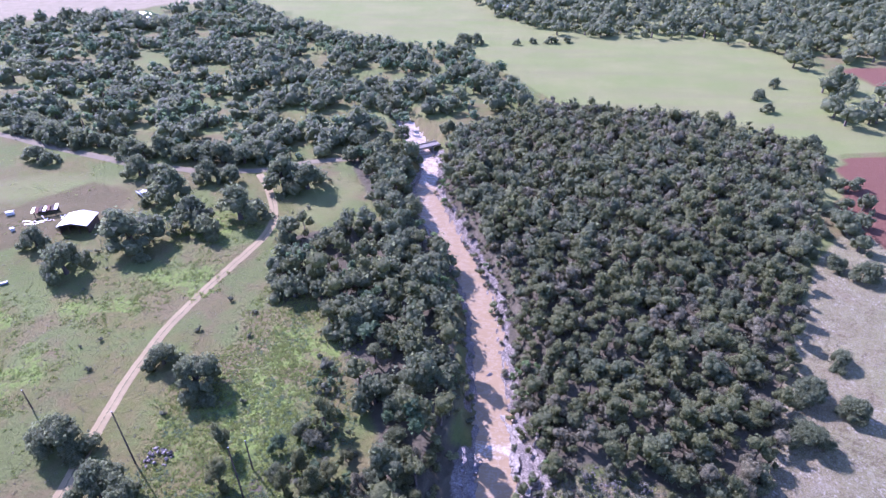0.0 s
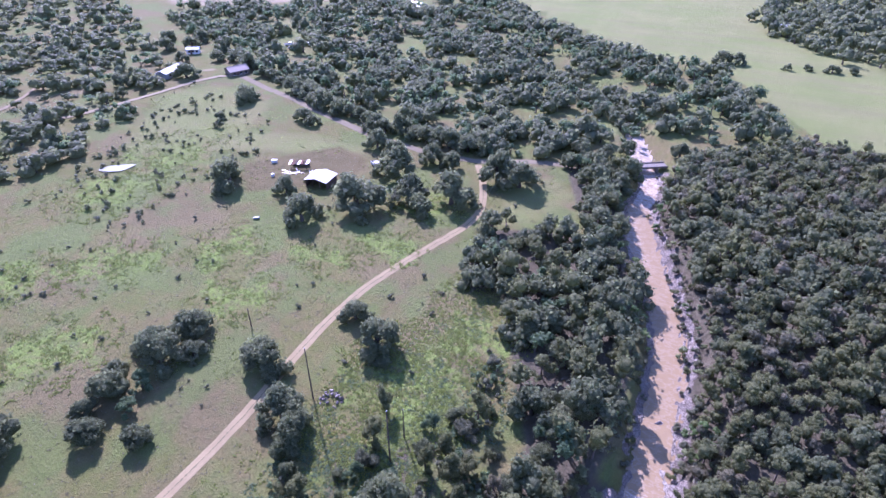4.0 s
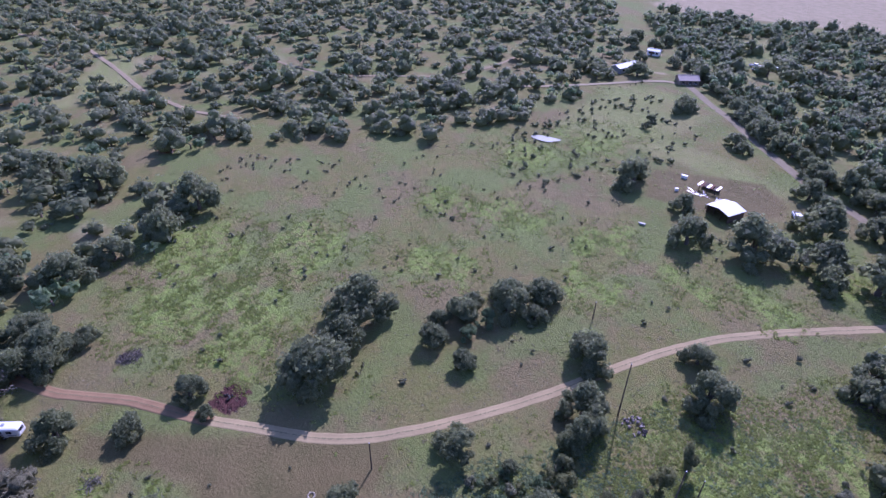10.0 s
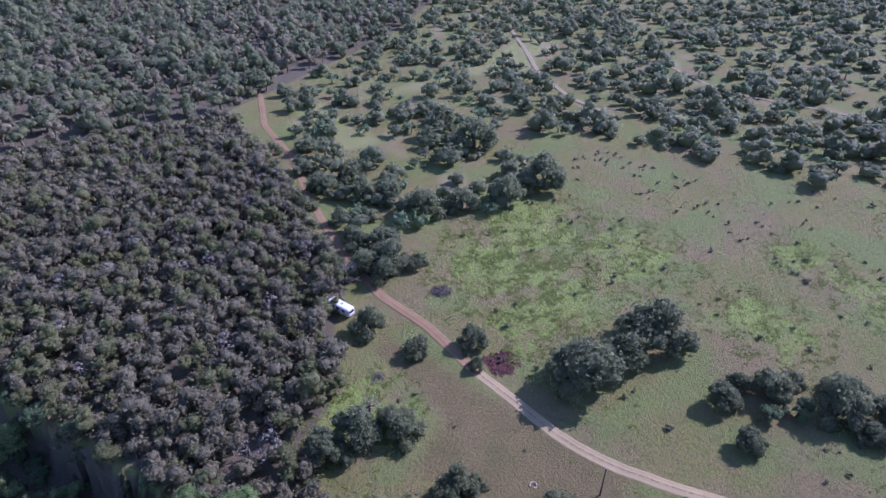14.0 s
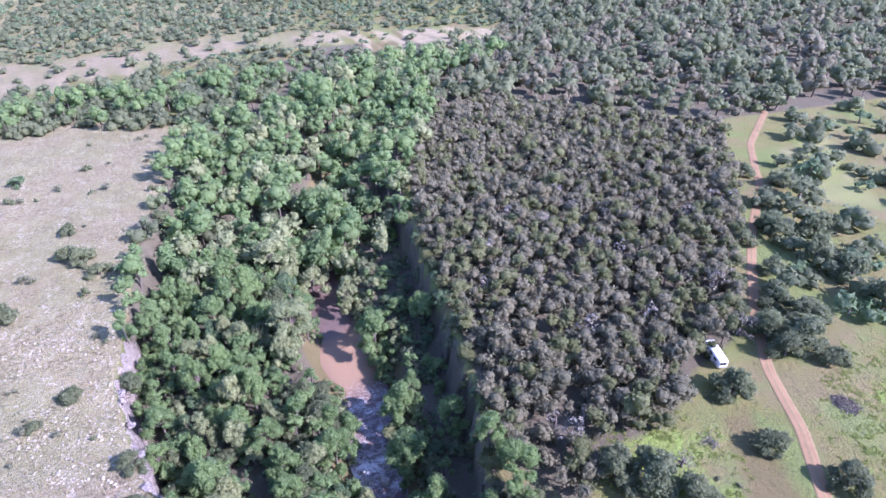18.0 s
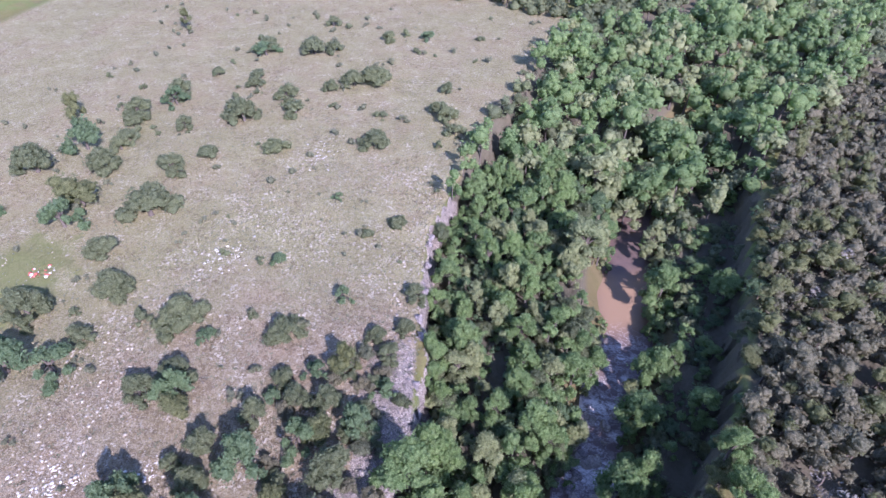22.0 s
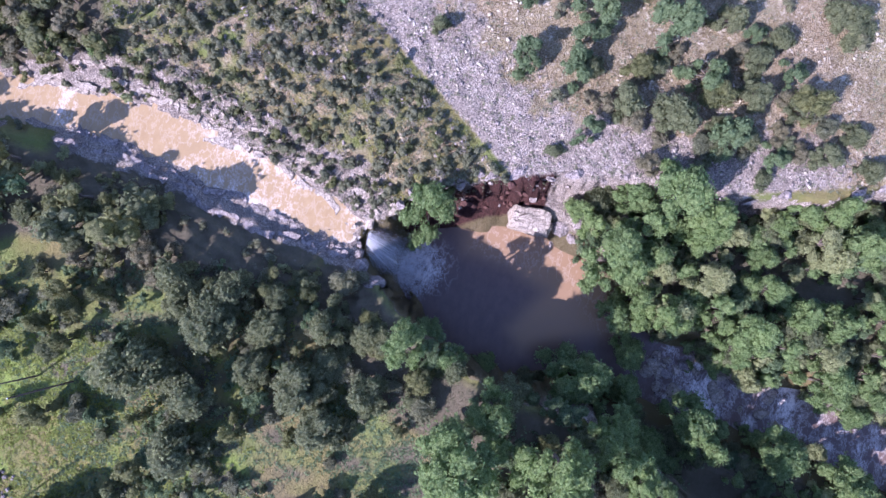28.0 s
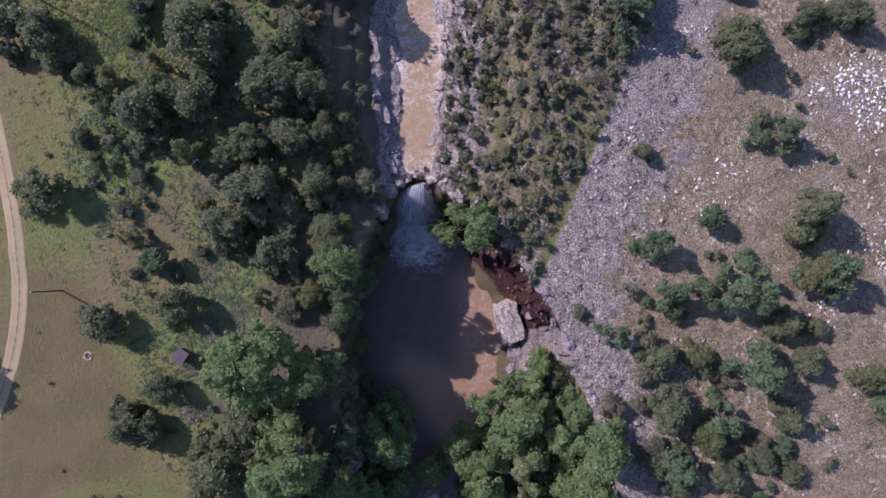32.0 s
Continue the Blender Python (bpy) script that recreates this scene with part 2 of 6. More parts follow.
M_SPRAY = plain("white_foam", (0.72, 0.73, 0.74), 0.6, vary=0.2, scale=1.2, dirt=(0.45, 0.42, 0.40), bump=0.6)

# ---------------------------------------------------------------- the plan
# centre lines: x, y, half width
RIVER = [(-3.3, 14.5, 1.7), (-1.6, 18, 2.4), (-0.2, 23, 2.7), (1.6, 28, 2.9), (4.4, 37, 3.0), (6.4, 43, 2.9), (7.8, 49, 2.6), (8.6, 57, 2.3),
         (8.7, 66, 2.1), (8.8, 77, 2.1), (8.7, 91, 2.1), (8.4, 99, 2.2), (7.2, 106, 2.2), (4.5, 116, 2.2), (0.6, 128, 2.5), (-3.6, 140, 3.2), (-5.8, 151, 2.2),
         (-4.0, 167, 1.9), (-7, 180, 2.0), (-10.5, 191, 2.6), (-16, 207, 2.0), (-30, 235, 2.6), (-60, 262, 2.6)]
STREAM = [(-5, 8, 4.0), (-9, -3, 10.3), (-9.5, -11, 10.5), (-10.5, -18, 8.5), (-13, -25, 4.4), (-16.5, -34, 3.6), (-19, -46, 3.4), (-21, -60, 3.4),
          (-25, -76, 4.2), (-25, -90, 5.0), (-26, -105, 4.0), (-27, -118, 3.2), (-34, -145, 3.0), (-60, -195, 3.0), (-90, -250, 3.0),
          (-130, -330, 3.0)]
GORGE = [(-1.2, 14.2), (0.5, 10), (4, 7), (6.5, 2), (8, -5), (10, -14), (11, -23), (11, -38), (12, -51), (16, -61), (18.5, -74), (20, -85),
         (18, -98), (17, -111), (14, -140), (6, -173), (-3, -214), (-60, -300), (-160, -330), (-120, -240), (-81, -185), (-61, -145), (-51, -108),
         (-45.5, -80), (-39.5, -54), (-34, -40), (-29, -31), (-24, -22), (-23, -12), (-19.5, -2), (-13, 7), (-8, 12.5), (-5.8, 15)]
TRACK = [(-56, 157), (-51, 148), (-47, 138), (-45, 130), (-45.5, 122), (-49, 112), (-53, 101), (-57, 87), (-58.5, 74), (-58.5, 62), (-58, 49),
         (-58.5, 36), (-59.5, 24), (-61.5, 14), (-65, 6), (-70, -1), (-77, -11.5)]
RED_TRACK = [(-75.5, -9.5), (-77, -11.5), (-86, -22.5), (-93, -35), (-104, -47), (-117, -59), (-131, -71), (-155, -88), (-180, -113), (-215, -135)]
FARM_DRIVE = [(-219, 122), (-209, 146), (-204, 166), (-199.5, 185), (-195, 195), (-188, 200)]
COUNTY_ROAD = [(-188, 200), (-158, 187.6), (-146, 183.5), (-118, 171.5), (-96, 163), (-75, 159), (-57, 159), (-43, 165), (-32, 167.2), (-24.5, 169.2)]
FAR_TRACK = [(-420, -95), (-396, -77), (-358, -49), (-307, -32), (-272, -22), (-240, -5), (-222, 12)]
FAR_TRACK_B = [(-320, 30), (-289, 42), (-260, 61), (-253, 81), (-242, 101), (-245, 130), (-262, 160)]
MEADOW = [(-40, -34), (-60, -34), (-84, -33), (-110, -48), (-140, -14), (-182, -14), (-196, -6), (-188, 40), (-170, 78), (-184, 136), (-214, 180),
          (-190, 198), (-115, 167), (-57, 157), (-28, 165), (-14, 130), (-30, 98), (-12, 62), (-8, 30), (-28, 5)]
ROCKY = [(8, -7), (31, 20.5), (46, 46), (60, 70), (90, 112), (104, 125), (150, 90), (210, -60), (200, -250), (6, -242), (-3, -214), (6, -173),
         (14, -140), (17, -111), (20, -85), (16, -61), (11, -38)]
SCRUB = [(-1, 13), (7.5, -6), (31, 21), (46, 47), (24, 56), (15, 54), (9, 36), (3, 22)]
EAST_WOOD = [(15, 54), (24, 56), (46, 47), (55, 58), (68, 79), (88, 113), (106, 144), (122, 166), (112, 180), (95, 199), (40, 213), (8, 190), (2, 176), (1, 160), (6, 142),
             (10, 128), (15, 112), (17, 98), (15, 82)]
NORTH_WOOD = [(-240, 232), (-153, 192), (-112, 174), (-57, 164), (-36, 174), (-18, 192), (-6, 200), (36, 214), (14, 285), (-25, 296), (-70, 330), (-134, 405),
              (-260, 330), (-330, 290)]
WEST_BANK_WOOD = [(-40, 122), (-27, 127), (-14, 128), (-23, 148), (-30, 167), (-16, 173), (-10, 166), (-11, 150), (-7, 136), (-3, 123), (1, 112), (1, 100), (2.6, 82), (2, 67), (-0.5, 52), (-6, 36),
                  (-9, 46), (-11, 62), (-17, 75), (-28, 99), (-38, 95)]
JUNIPER_WOOD = [(-43, -26), (-38.5, -38), (-41.5, -56), (-48, -82), (-53.5, -108), (-63, -143), (-84, -186), (-120, -194), (-184, -130), (-153, -96), (-121, -67),
                (-104, -53), (-94, -44), (-80, -41), (-67, -33), (-53, -34)]
SAVANNA = [(-144, 0), (-174, -19), (-200, -30), (-198, -6), (-190, 40), (-172, 76), (-186, 136), (-216, 184), (-250, 214), (-330, 270), (-620, 420), (-660, 38), (-620, -120), (-330, -110),
           (-206, -125), (-152, -88), (-118, -60), (-112, -43), (-128, -24)]
CLEARING = [(-206, -118), (-229, -66), (-250, -60), (-276, -26), (-334, -13), (-345, -40), (-283, -58), (-205, -98), (-176, -60), (-158, -80)]
SOUTH_WOOD = [(-90, -186), (-122, -196), (-190, -135), (-330, -115), (-620, -130), (-650, -480), (-300, -560), (-190, -290), (-110, -262), (-85, -200)]
FIELD = [(13, 288), (45, 219), (95, 203), (113, 181), (122, 166), (104, 138), (112, 136), (128, 172), (178, 176), (184, 222), (174, 262), (162, 292), (300, 360), (300, 520), (-134, 520), (-134, 411), (-25, 300)]
RED_FIELD = [(128, 169), (190, 172), (170, 112), (112, 110), (104, 128)]
FAR_RED_FIELD = [(176, 268), (260, 262), (260, 205), (182, 220)]
PINK_FIELD = [(-330, 300), (-255, 345), (-170, 400), (-134, 440), (-260, 560), (-460, 430)]
FAR_STRIP = [(200, -330), (84, -275), (51, -282), (-8, -312), (-54, -326), (-113, -298), (-185, -268), (-212, -308), (-110, -344), (-20, -362), (60, -340), (160, -378)]
YARD = [(-126, 128), (-104, 152), (-90, 146), (-88, 138), (-96, 124), (-112, 113)]
WORN = [(-77, -18), (-66, 4), (-61, 20), (-52, 14), (-50, -4), (-52, -16), (-64, -13), (-76, -31), (-82, -30)]


def smooth(a, lo, hi):
    t = np.clip((a - lo) / (hi - lo), 0.0, 1.0)
    return t * t * (3 - 2 * t)


def inside(poly, X, Y):
    """Which of the points lie in the polygon."""
    p = np.array(poly, float)[:, :2]
    hit = np.zeros(np.shape(X), bool)
    for (x0, y0), (x1, y1) in zip(p, np.roll(p, -1, 0)):
        if y0 != y1:
            hit ^= ((y0 > Y) != (y1 > Y)) & (X < (x1 - x0) * (Y - y0) / (y1 - y0) + x0)
    return hit


def along(line, X, Y, closed=False):
    """Distance to a line, the way run along it, its third value there and the side (above 0: to its left)."""
    p = np.array(line, float)
    if p.shape[1] == 2:
        p = np.c_[p, np.zeros(len(p))]
    q = np.roll(p, -1, 0) if closed else p[1:]
    best, run, third, side, start = np.full(np.shape(X), 1e9), np.zeros(np.shape(X)), np.zeros(np.shape(X)), np.zeros(np.shape(X)), 0.0
    for a, b in zip(p, q):
        d = b[:2] - a[:2]
        n = np.hypot(*d)
        t = np.clip(((X - a[0]) * d[0] + (Y - a[1]) * d[1]) / n**2, 0, 1)
        far = np.hypot(X - a[0] - t * d[0], Y - a[1] - t * d[1])
        near = far < best
        best, run = np.where(near, far, best), np.where(near, start + t * n, run)
        third = np.where(near, a[2] + t * (b[2] - a[2]), third)
        side = np.where(near, d[0] * (Y - a[1]) - d[1] * (X - a[0]), side)
        start += n
    return best, run, third, side


def within(poly, X, Y, soft=4.0):
    """1 well inside the polygon, 0 well outside."""
    far = along(poly, X, Y, True)[0]
    return smooth(np.where(inside(poly, X, Y), far, -far), -soft, soft)


def waves(X, Y, size, seed):
    """Smooth unevenness between -1 and 1."""
    r, out = np.random.default_rng(seed), np.zeros(np.shape(X))
    for n in range(6):
        a, k, ph = r.uniform(0, 6.28), r.uniform(0.6, 1.8) / size * 6.28, r.uniform(0, 6.28)
        out = out + np.sin((X * np.cos(a) + Y * np.sin(a)) * k + ph) / 6
    return out * 1.6


WATER_LIP, WATER_LOW = -5.0, -14.0


def height(X, Y):
    X, Y = np.asarray(X, float), np.asarray(Y, float)
    far = np.hypot(X, Y)
    h = 0.22 * waves(X, Y, 40, 1) + 0.08 * waves(X, Y, 7, 2) - 0.2
    h = h + smooth(far, 430, 1600) * (38 + 25 * waves(X, Y, 700, 3))
    rock = within(SCRUB, X, Y, 6) + within(ROCKY, X, Y, 5)
    h = h + 0.18 * waves(X, Y, 3.2, 5) * np.clip(rock, 0, 1) * (1 - smooth(far, 45, 75))
    d, run, hw, side = along(RIVER, X, Y)
    level = WATER_LIP + np.minimum(run, 190) * 0.012
    d = d + (0.7 * waves(X, Y, 4.5, 9) + 0.35 * waves(X, Y, 1.7, 19)) * smooth(d, 1.0, 2.5)
    slope = np.where(side > 0, 0.85 - 0.4 * (1 - smooth(Y, 55, 70)), 0.40)
    bank = level - 0.35 + np.clip(d - hw, 0, None) * slope
    ledges = bank + 0.35 * np.sin((d - hw) * 2.4) * smooth(d - hw, 0.2, 1.5)
    h = np.minimum(h, ledges)
    rim = along(GORGE, X, Y, True)[0] + 0.9 * waves(X, Y, 5, 8) + 0.5 * waves(X, Y, 1.8, 14)
    deep = smooth(np.where(inside(GORGE, X, Y), rim, 0.0), 0.0, 1.7 + 14 * smooth(-Y, 95, 190))
    ds, _, hs, _ = along(STREAM, X, Y)
    floor = -9.3 - 5.6 * (1 - smooth(ds - hs, -0.3, 7.0)) + 0.5 * waves(X, Y, 9, 4)
    fade = 1 - 0.8 * smooth(-Y, 120, 230)
    return h * (1 - deep) + floor * fade * deep


def graded(lo_far, lo, hi, hi_far, fine_lo, fine_hi, step, fine):
    """Grid lines: fine in the middle, then a plain step, then growing outwards."""
    xs = list(np.arange(lo, fine_lo, step)) + list(np.arange(fine_lo, fine_hi, fine)) + list(np.arange(fine_hi, hi, step))
    x, s = xs[-1], step
    while x < hi_far:
        s *= 1.09
        x += s
        xs.append(x)
    x, s, low = xs[0], step, []
    while x > lo_far:
        s *= 1.09
        x -= s
        low.append(x)
    return np.array(low[::-1] + xs)


def link_mesh(name, verts, faces, mats, slots=None, smooth_faces=False, parent=None, point_data=None):
    """One mesh object from arrays of corners and of faces with three or four corners."""
    faces = np.asarray(faces, np.int32)
    k = faces.shape[1]
    me = bpy.data.meshes.new(name)
    me.vertices.add(len(verts))
    me.vertices.foreach_set("co", np.asarray(verts, np.float32).ravel())
    me.loops.add(faces.size)
    me.loops.foreach_set("vertex_index", faces.ravel())
    me.polygons.add(len(faces))
    me.polygons.foreach_set("loop_start", np.arange(0, faces.size, k, dtype=np.int32))
    for m in mats if isinstance(mats, (list, tuple)) else [mats]:
        me.materials.append(m)
    if slots is not None:
        me.polygons.foreach_set("material_index", np.asarray(slots, np.int32))
    if smooth_faces:
        me.polygons.foreach_set("use_smooth", np.ones(len(faces), bool))
    for key, values in (point_data or {}).items():
        me.attributes.new(key, "FLOAT", "POINT").data.foreach_set("value", np.asarray(values, np.float32).ravel())
    me.update(calc_edges=True)
    ob = new(name, me)
    if parent is not None:
        ob.parent = parent
    return ob


def part(name, bm, material, parent, label=""):
    """Links a bmesh as one mesh under a thing or a part."""
    me = bpy.data.meshes.new(name)
    bm.to_mesh(me)
    bm.free()
    me.materials.append(material)
    ob = new(name, me)
    ob.parent = parent
    return tagged(ob, label)


def grid_faces(nx, ny):
    i = np.arange((nx - 1) * (ny - 1))
    a = i // (nx - 1) * nx + i % (nx - 1)
    return np.c_[a, a + 1, a + nx + 1, a + nx]


# ---------------------------------------------------------------- ground
def ground_material():
    m = Nodes("ground_cover")
    pos = m.place()
    broad, mid, fine, grit = m.noise(0.035, 5.0, 0.6, pos), m.noise(0.2, 6.0, 0.7, pos), m.noise(1.5, 6.0, 0.75, pos), m.noise(4.5, 5.0, 0.8, pos)
    pebble, gap = m.cells(3.0, pos)
    chip, _ = m.cells(6.5, pos)
    # short dry meadow: olive grass with bare grey-brown earth
    grass = m.mix(m.ramp(mid, 0.38, 0.62), (0.150, 0.162, 0.045), (0.198, 0.168, 0.066))
    grass = m.mix(m.ramp(broad, 0.47, 0.58, 0.0, 0.8), grass, (0.200, 0.157, 0.078))
    grass = m.mix(m.ramp(m.noise(0.06, 4.0, 0.6, pos), 0.47, 0.58, 0.0, 0.75), grass, (0.146, 0.192, 0.054))
    grass = m.mix(m.ramp(fine, 0.5, 0.64, 0.0, 0.55), grass, (0.098, 0.112, 0.044))
    grass = m.mix(m.ramp(grit, 0.52, 0.64, 0.0, 0.4), grass, (0.290, 0.255, 0.135))
    edge = lambda name, grain=0.5: m.ramp(m.math("ADD", m.attr(name), m.math("MULTIPLY", m.math("SUBTRACT", fine, 0.5), grain)), 0.35, 0.65)
    weeds = m.mix(m.ramp(fine, 0.42, 0.6), (0.215, 0.285, 0.062), (0.160, 0.210, 0.050))
    c = m.mix(m.math("MULTIPLY", edge("weeds", 2.2), m.ramp(m.noise(0.55, 4.0, 0.7, pos), 0.42, 0.54, 0.15, 0.9)), grass, weeds)
    litter = m.mix(m.ramp(fine, 0.35, 0.7), (0.15, 0.125, 0.085), (0.10, 0.095, 0.055))
    c = m.mix(edge("wood"), c, litter)
    rock = m.mix(m.ramp(fine, 0.42, 0.58), (0.300, 0.222, 0.128), (0.44, 0.348, 0.222))
    rock = m.mix(m.ramp(m.noise(0.45, 5.0, 0.7, pos), 0.47, 0.60, 0.0, 0.6), rock, (0.215, 0.158, 0.094))
    turf = m.attr("turf")
    rock = m.mix(m.math("MULTIPLY", m.ramp(mid, 0.45, 0.56, 0.0, 0.65), turf), rock, (0.270, 0.240, 0.120))
    rock = m.mix(m.math("MULTIPLY", m.ramp(broad, 0.44, 0.54, 0.0, 0.85), turf), rock, (0.255, 0.245, 0.112))
    rock = m.mix(m.math("MULTIPLY", m.ramp(turf, 0.4, 1.0), m.ramp(mid, 0.3, 0.6, 0.35, 0.7)), rock, (0.400, 0.366, 0.168))
    rock = m.mix(m.math("MULTIPLY", m.ramp(m.noise(0.9, 6.0, 0.8, pos), 0.50, 0.58, 0.0, 0.62), m.ramp(m.noise(0.11, 4.0, 0.6, pos), 0.40, 0.58)), rock, (0.155, 0.112, 0.058))
    rock = m.mix(m.ramp(m.math("ADD", grit, m.math("MULTIPLY", mid, 0.5)), 0.82, 0.92, 0.0, 0.8), rock, (0.58, 0.505, 0.37))
    rock = m.mix(m.ramp(chip, 0.0, 0.30, 0.6, 0.0), rock, (0.125, 0.096, 0.074))
    rock = m.mix(m.ramp(chip, 0.74, 0.93, 0.0, 0.55), rock, (0.52, 0.45, 0.35))
    white = m.math("MULTIPLY", m.ramp(pebble, 0.76, 0.84), m.ramp(m.noise(0.16, 6.0, 0.75, pos), 0.49, 0.60))
    rock = m.mix(m.math("MULTIPLY", white, 0.8), rock, (0.62, 0.55, 0.42))
    c = m.mix(edge("rock"), c, rock)
    slab = m.mix(m.ramp(fine, 0.4, 0.65), (0.42, 0.352, 0.280), (0.58, 0.495, 0.405))
    slab = m.mix(m.ramp(chip, 0.0, 0.5, 0.85, 0.0), slab, (0.150, 0.124, 0.112))
    slab = m.mix(m.ramp(chip, 0.66, 0.92, 0.0, 0.75), slab, (0.66, 0.585, 0.50))
    slab = m.mix(m.ramp(m.noise(0.5, 5.0, 0.75, pos), 0.46, 0.58, 0.0, 0.6), slab, (0.270, 0.226, 0.190))
    slab = m.mix(m.ramp(gap, 0.0, 0.07, 0.8, 0.0), slab, (0.09, 0.078, 0.074))
    c = m.mix(edge("slab", 1.5), c, slab)
    field = m.mix(m.ramp(broad, 0.4, 0.65), (0.215, 0.245, 0.078), (0.262, 0.262, 0.102))
    rows = m.put("ShaderNodeMapping")
    m.link(pos, rows.inputs["Vector"])
    rows.inputs["Rotation"].default_value = (0, 0, 0.35)
    rows.inputs["Scale"].default_value = (0.012, 0.16, 0.1)
    field = m.mix(m.ramp(m.noise(1.0, 4.0, 0.6, rows.outputs[0]), 0.45, 0.62, 0.0, 0.6), field, (0.235, 0.215, 0.098))
    c = m.mix(edge("field"), c, m.mix(m.ramp(fine, 0.4, 0.7, 0.0, 0.3), field, (0.165, 0.195, 0.068)))
    red = m.mix(m.ramp(fine, 0.35, 0.7), (0.205, 0.098, 0.062), (0.165, 0.080, 0.052))
    c = m.mix(edge("red", 0.2), c, red)
    pale = m.mix(m.ramp(mid, 0.4, 0.65), (0.34, 0.275, 0.170), (0.25, 0.222, 0.118))
    c = m.mix(edge("pale"), c, pale)
    worn = m.mix(m.ramp(mid, 0.4, 0.65), (0.165, 0.130, 0.060), (0.128, 0.112, 0.046))
    c = m.mix(m.math("MULTIPLY", edge("worn", 0.7), 0.9), c, worn)
    rust = m.mix(m.ramp(fine, 0.4, 0.62), (0.105, 0.048, 0.040), (0.055, 0.028, 0.025))
    c = m.mix(edge("rust", 0.8), c, rust)
    broken = m.math("MULTIPLY", m.math("MAXIMUM", m.attr("slab"), m.attr("rock")), m.math("ADD", chip, m.ramp(gap, 0.0, 0.1)))
    m.bump(m.math("ADD", m.math("ADD", fine, m.math("MULTIPLY", grit, 0.4)), m.math("MULTIPLY", broken, 0.5)), 1.0, 0.35)
    return m.done(c, 0.95, 0.0, 0.15)


gx = graded(-3500, -150, 62, 3500, -36, 34, 1.25, 0.6)
gy = graded(-3500, -135, 165, 3500, -60, 46, 1.25, 0.6)
GX, GY = np.meshgrid(gx, gy)
WEED_SPOTS = [(-131, -8, 17), (-112, -14, 15), (-124, 18, 14), (-104, 2, 11), (-118, 72, 10), (-97, 88, 9), (-104, 45, 10), (-74, 94, 7), (-82, 73, 8), (-149, 98, 14),
              (-152, 125, 16), (-92, -4, 9), (-62, -28, 9), (-34, 66, 13), (-28, 82, 9), (-32, 48, 9), (-40, 28, 5), (-26, 26, 5), (-60, 104, 8), (-60, 128, 10), (-132, 60, 9)]
weeds = np.zeros(GX.shape)
for wx, wy, wr in WEED_SPOTS:
    weeds = np.maximum(weeds, 1 - smooth(np.hypot(GX - wx, (GY - wy) * 1.1) + 5 * waves(GX, GY, 12, 11) + 2 * waves(GX, GY, 4, 12), wr * 0.3, wr * 1.2))
woods = np.zeros(GX.shape)
for poly in (EAST_WOOD, WEST_BANK_WOOD, JUNIPER_WOOD, SOUTH_WOOD):
    woods = np.maximum(woods, within(poly, GX, GY, 3))
for poly in ([(-6, 16), (-13, 7), (-20, -2), (-23, -12), (-25, -24), (-32, -38), (-42, -33), (-35, -14), (-29, 4), (-22, 14), (-10, 24)], [(-4, 16), (-3, 26), (0, 36), (3, 50), (5, 62), (-6, 62), (-14, 46), (-14, 24)]):
    woods = np.maximum(woods, within(poly, GX, GY, 3) * 0.8)
woods = np.maximum(woods, (within([(-10, 22), (-26, 12), (-36, 2), (-44, 8), (-46, 30), (-34, 58), (-10, 60), (-8, 40)], GX, GY, 5) * 1.0 + within([(-27, 6), (-46, 4), (-44, -22), (-34, -30), (-27, -16)], GX, GY, 4)) * (0.42 + 0.3 * waves(GX, GY, 7, 106)))
woods = np.maximum(woods, inside(GORGE, GX, GY) * 0.9)
rock = np.maximum(within(ROCKY, GX, GY, 2.0), within(SCRUB, GX, GY, 2.0) * (0.47 + 0.22 * waves(GX, GY, 4, 101)))
woods = np.maximum(woods, within(SCRUB, GX, GY, 2.0) * 0.12)
rock = np.maximum(rock, smooth(-GY, 240, 330) * smooth(GX, -160, -60) * 0.48)
rd, _, rhw, rside = along(RIVER, GX, GY)
woods = np.maximum(woods, (1 - smooth(rd - rhw, 9, 14)) * (rside < 0) * smooth(GY, 50, 58) * (1 - smooth(GY, 160, 172)))
slab = (1 - smooth(rd - rhw + 1.2 * waves(GX, GY, 5, 93), np.where(rside > 0, 0.8 + 2.0 * (GY < 62), 2.0 + 2.5 * (GY < 62)), np.where(rside > 0, 2.6 + 2.6 * (GY < 62), 5.0 + 4.0 * (GY < 62)))) * (GY < 178) * smooth(GY, 8, 12)
rim = along(GORGE, GX, GY, True)[0]
shelf = np.minimum(rim, along([(7, -8), (31, 20.5), (40, 34)], GX, GY)[0] * 0.8) + 2.4 * waves(GX, GY, 9, 95) + 1.2 * waves(GX, GY, 3, 96)
slab = np.maximum(slab, within(ROCKY, GX, GY, 1.0) * (1 - smooth(shelf, 4.0, 13.0)) * (1 - smooth(-GY, 40, 66)))
slab = np.maximum(slab, inside(GORGE, GX, GY) * (GY > -30) * (GX > -6) * (GX < 14))
slab = np.maximum(slab, inside(GORGE, GX, GY) * (1 - smooth(rim, 1.2, 2.4)) * ((GX > -9) | (GY > -30)) * (GY > -100))
slab = np.maximum(slab, 0.5 * within([(52, 11), (50, 3), (56, -1), (64, 0), (65, 8), (58, 12)], GX, GY, 6.0))
rock = rock * (1 - inside(GORGE, GX, GY))
pale = np.maximum(within(PINK_FIELD, GX, GY, 6), within(FAR_STRIP, GX, GY, 5) * (0.62 + 0.3 * waves(GX, GY, 16, 105)))
pale = np.maximum(pale, within(SAVANNA, GX, GY, 8) * (0.27 + 0.22 * waves(GX, GY, 26, 102)))
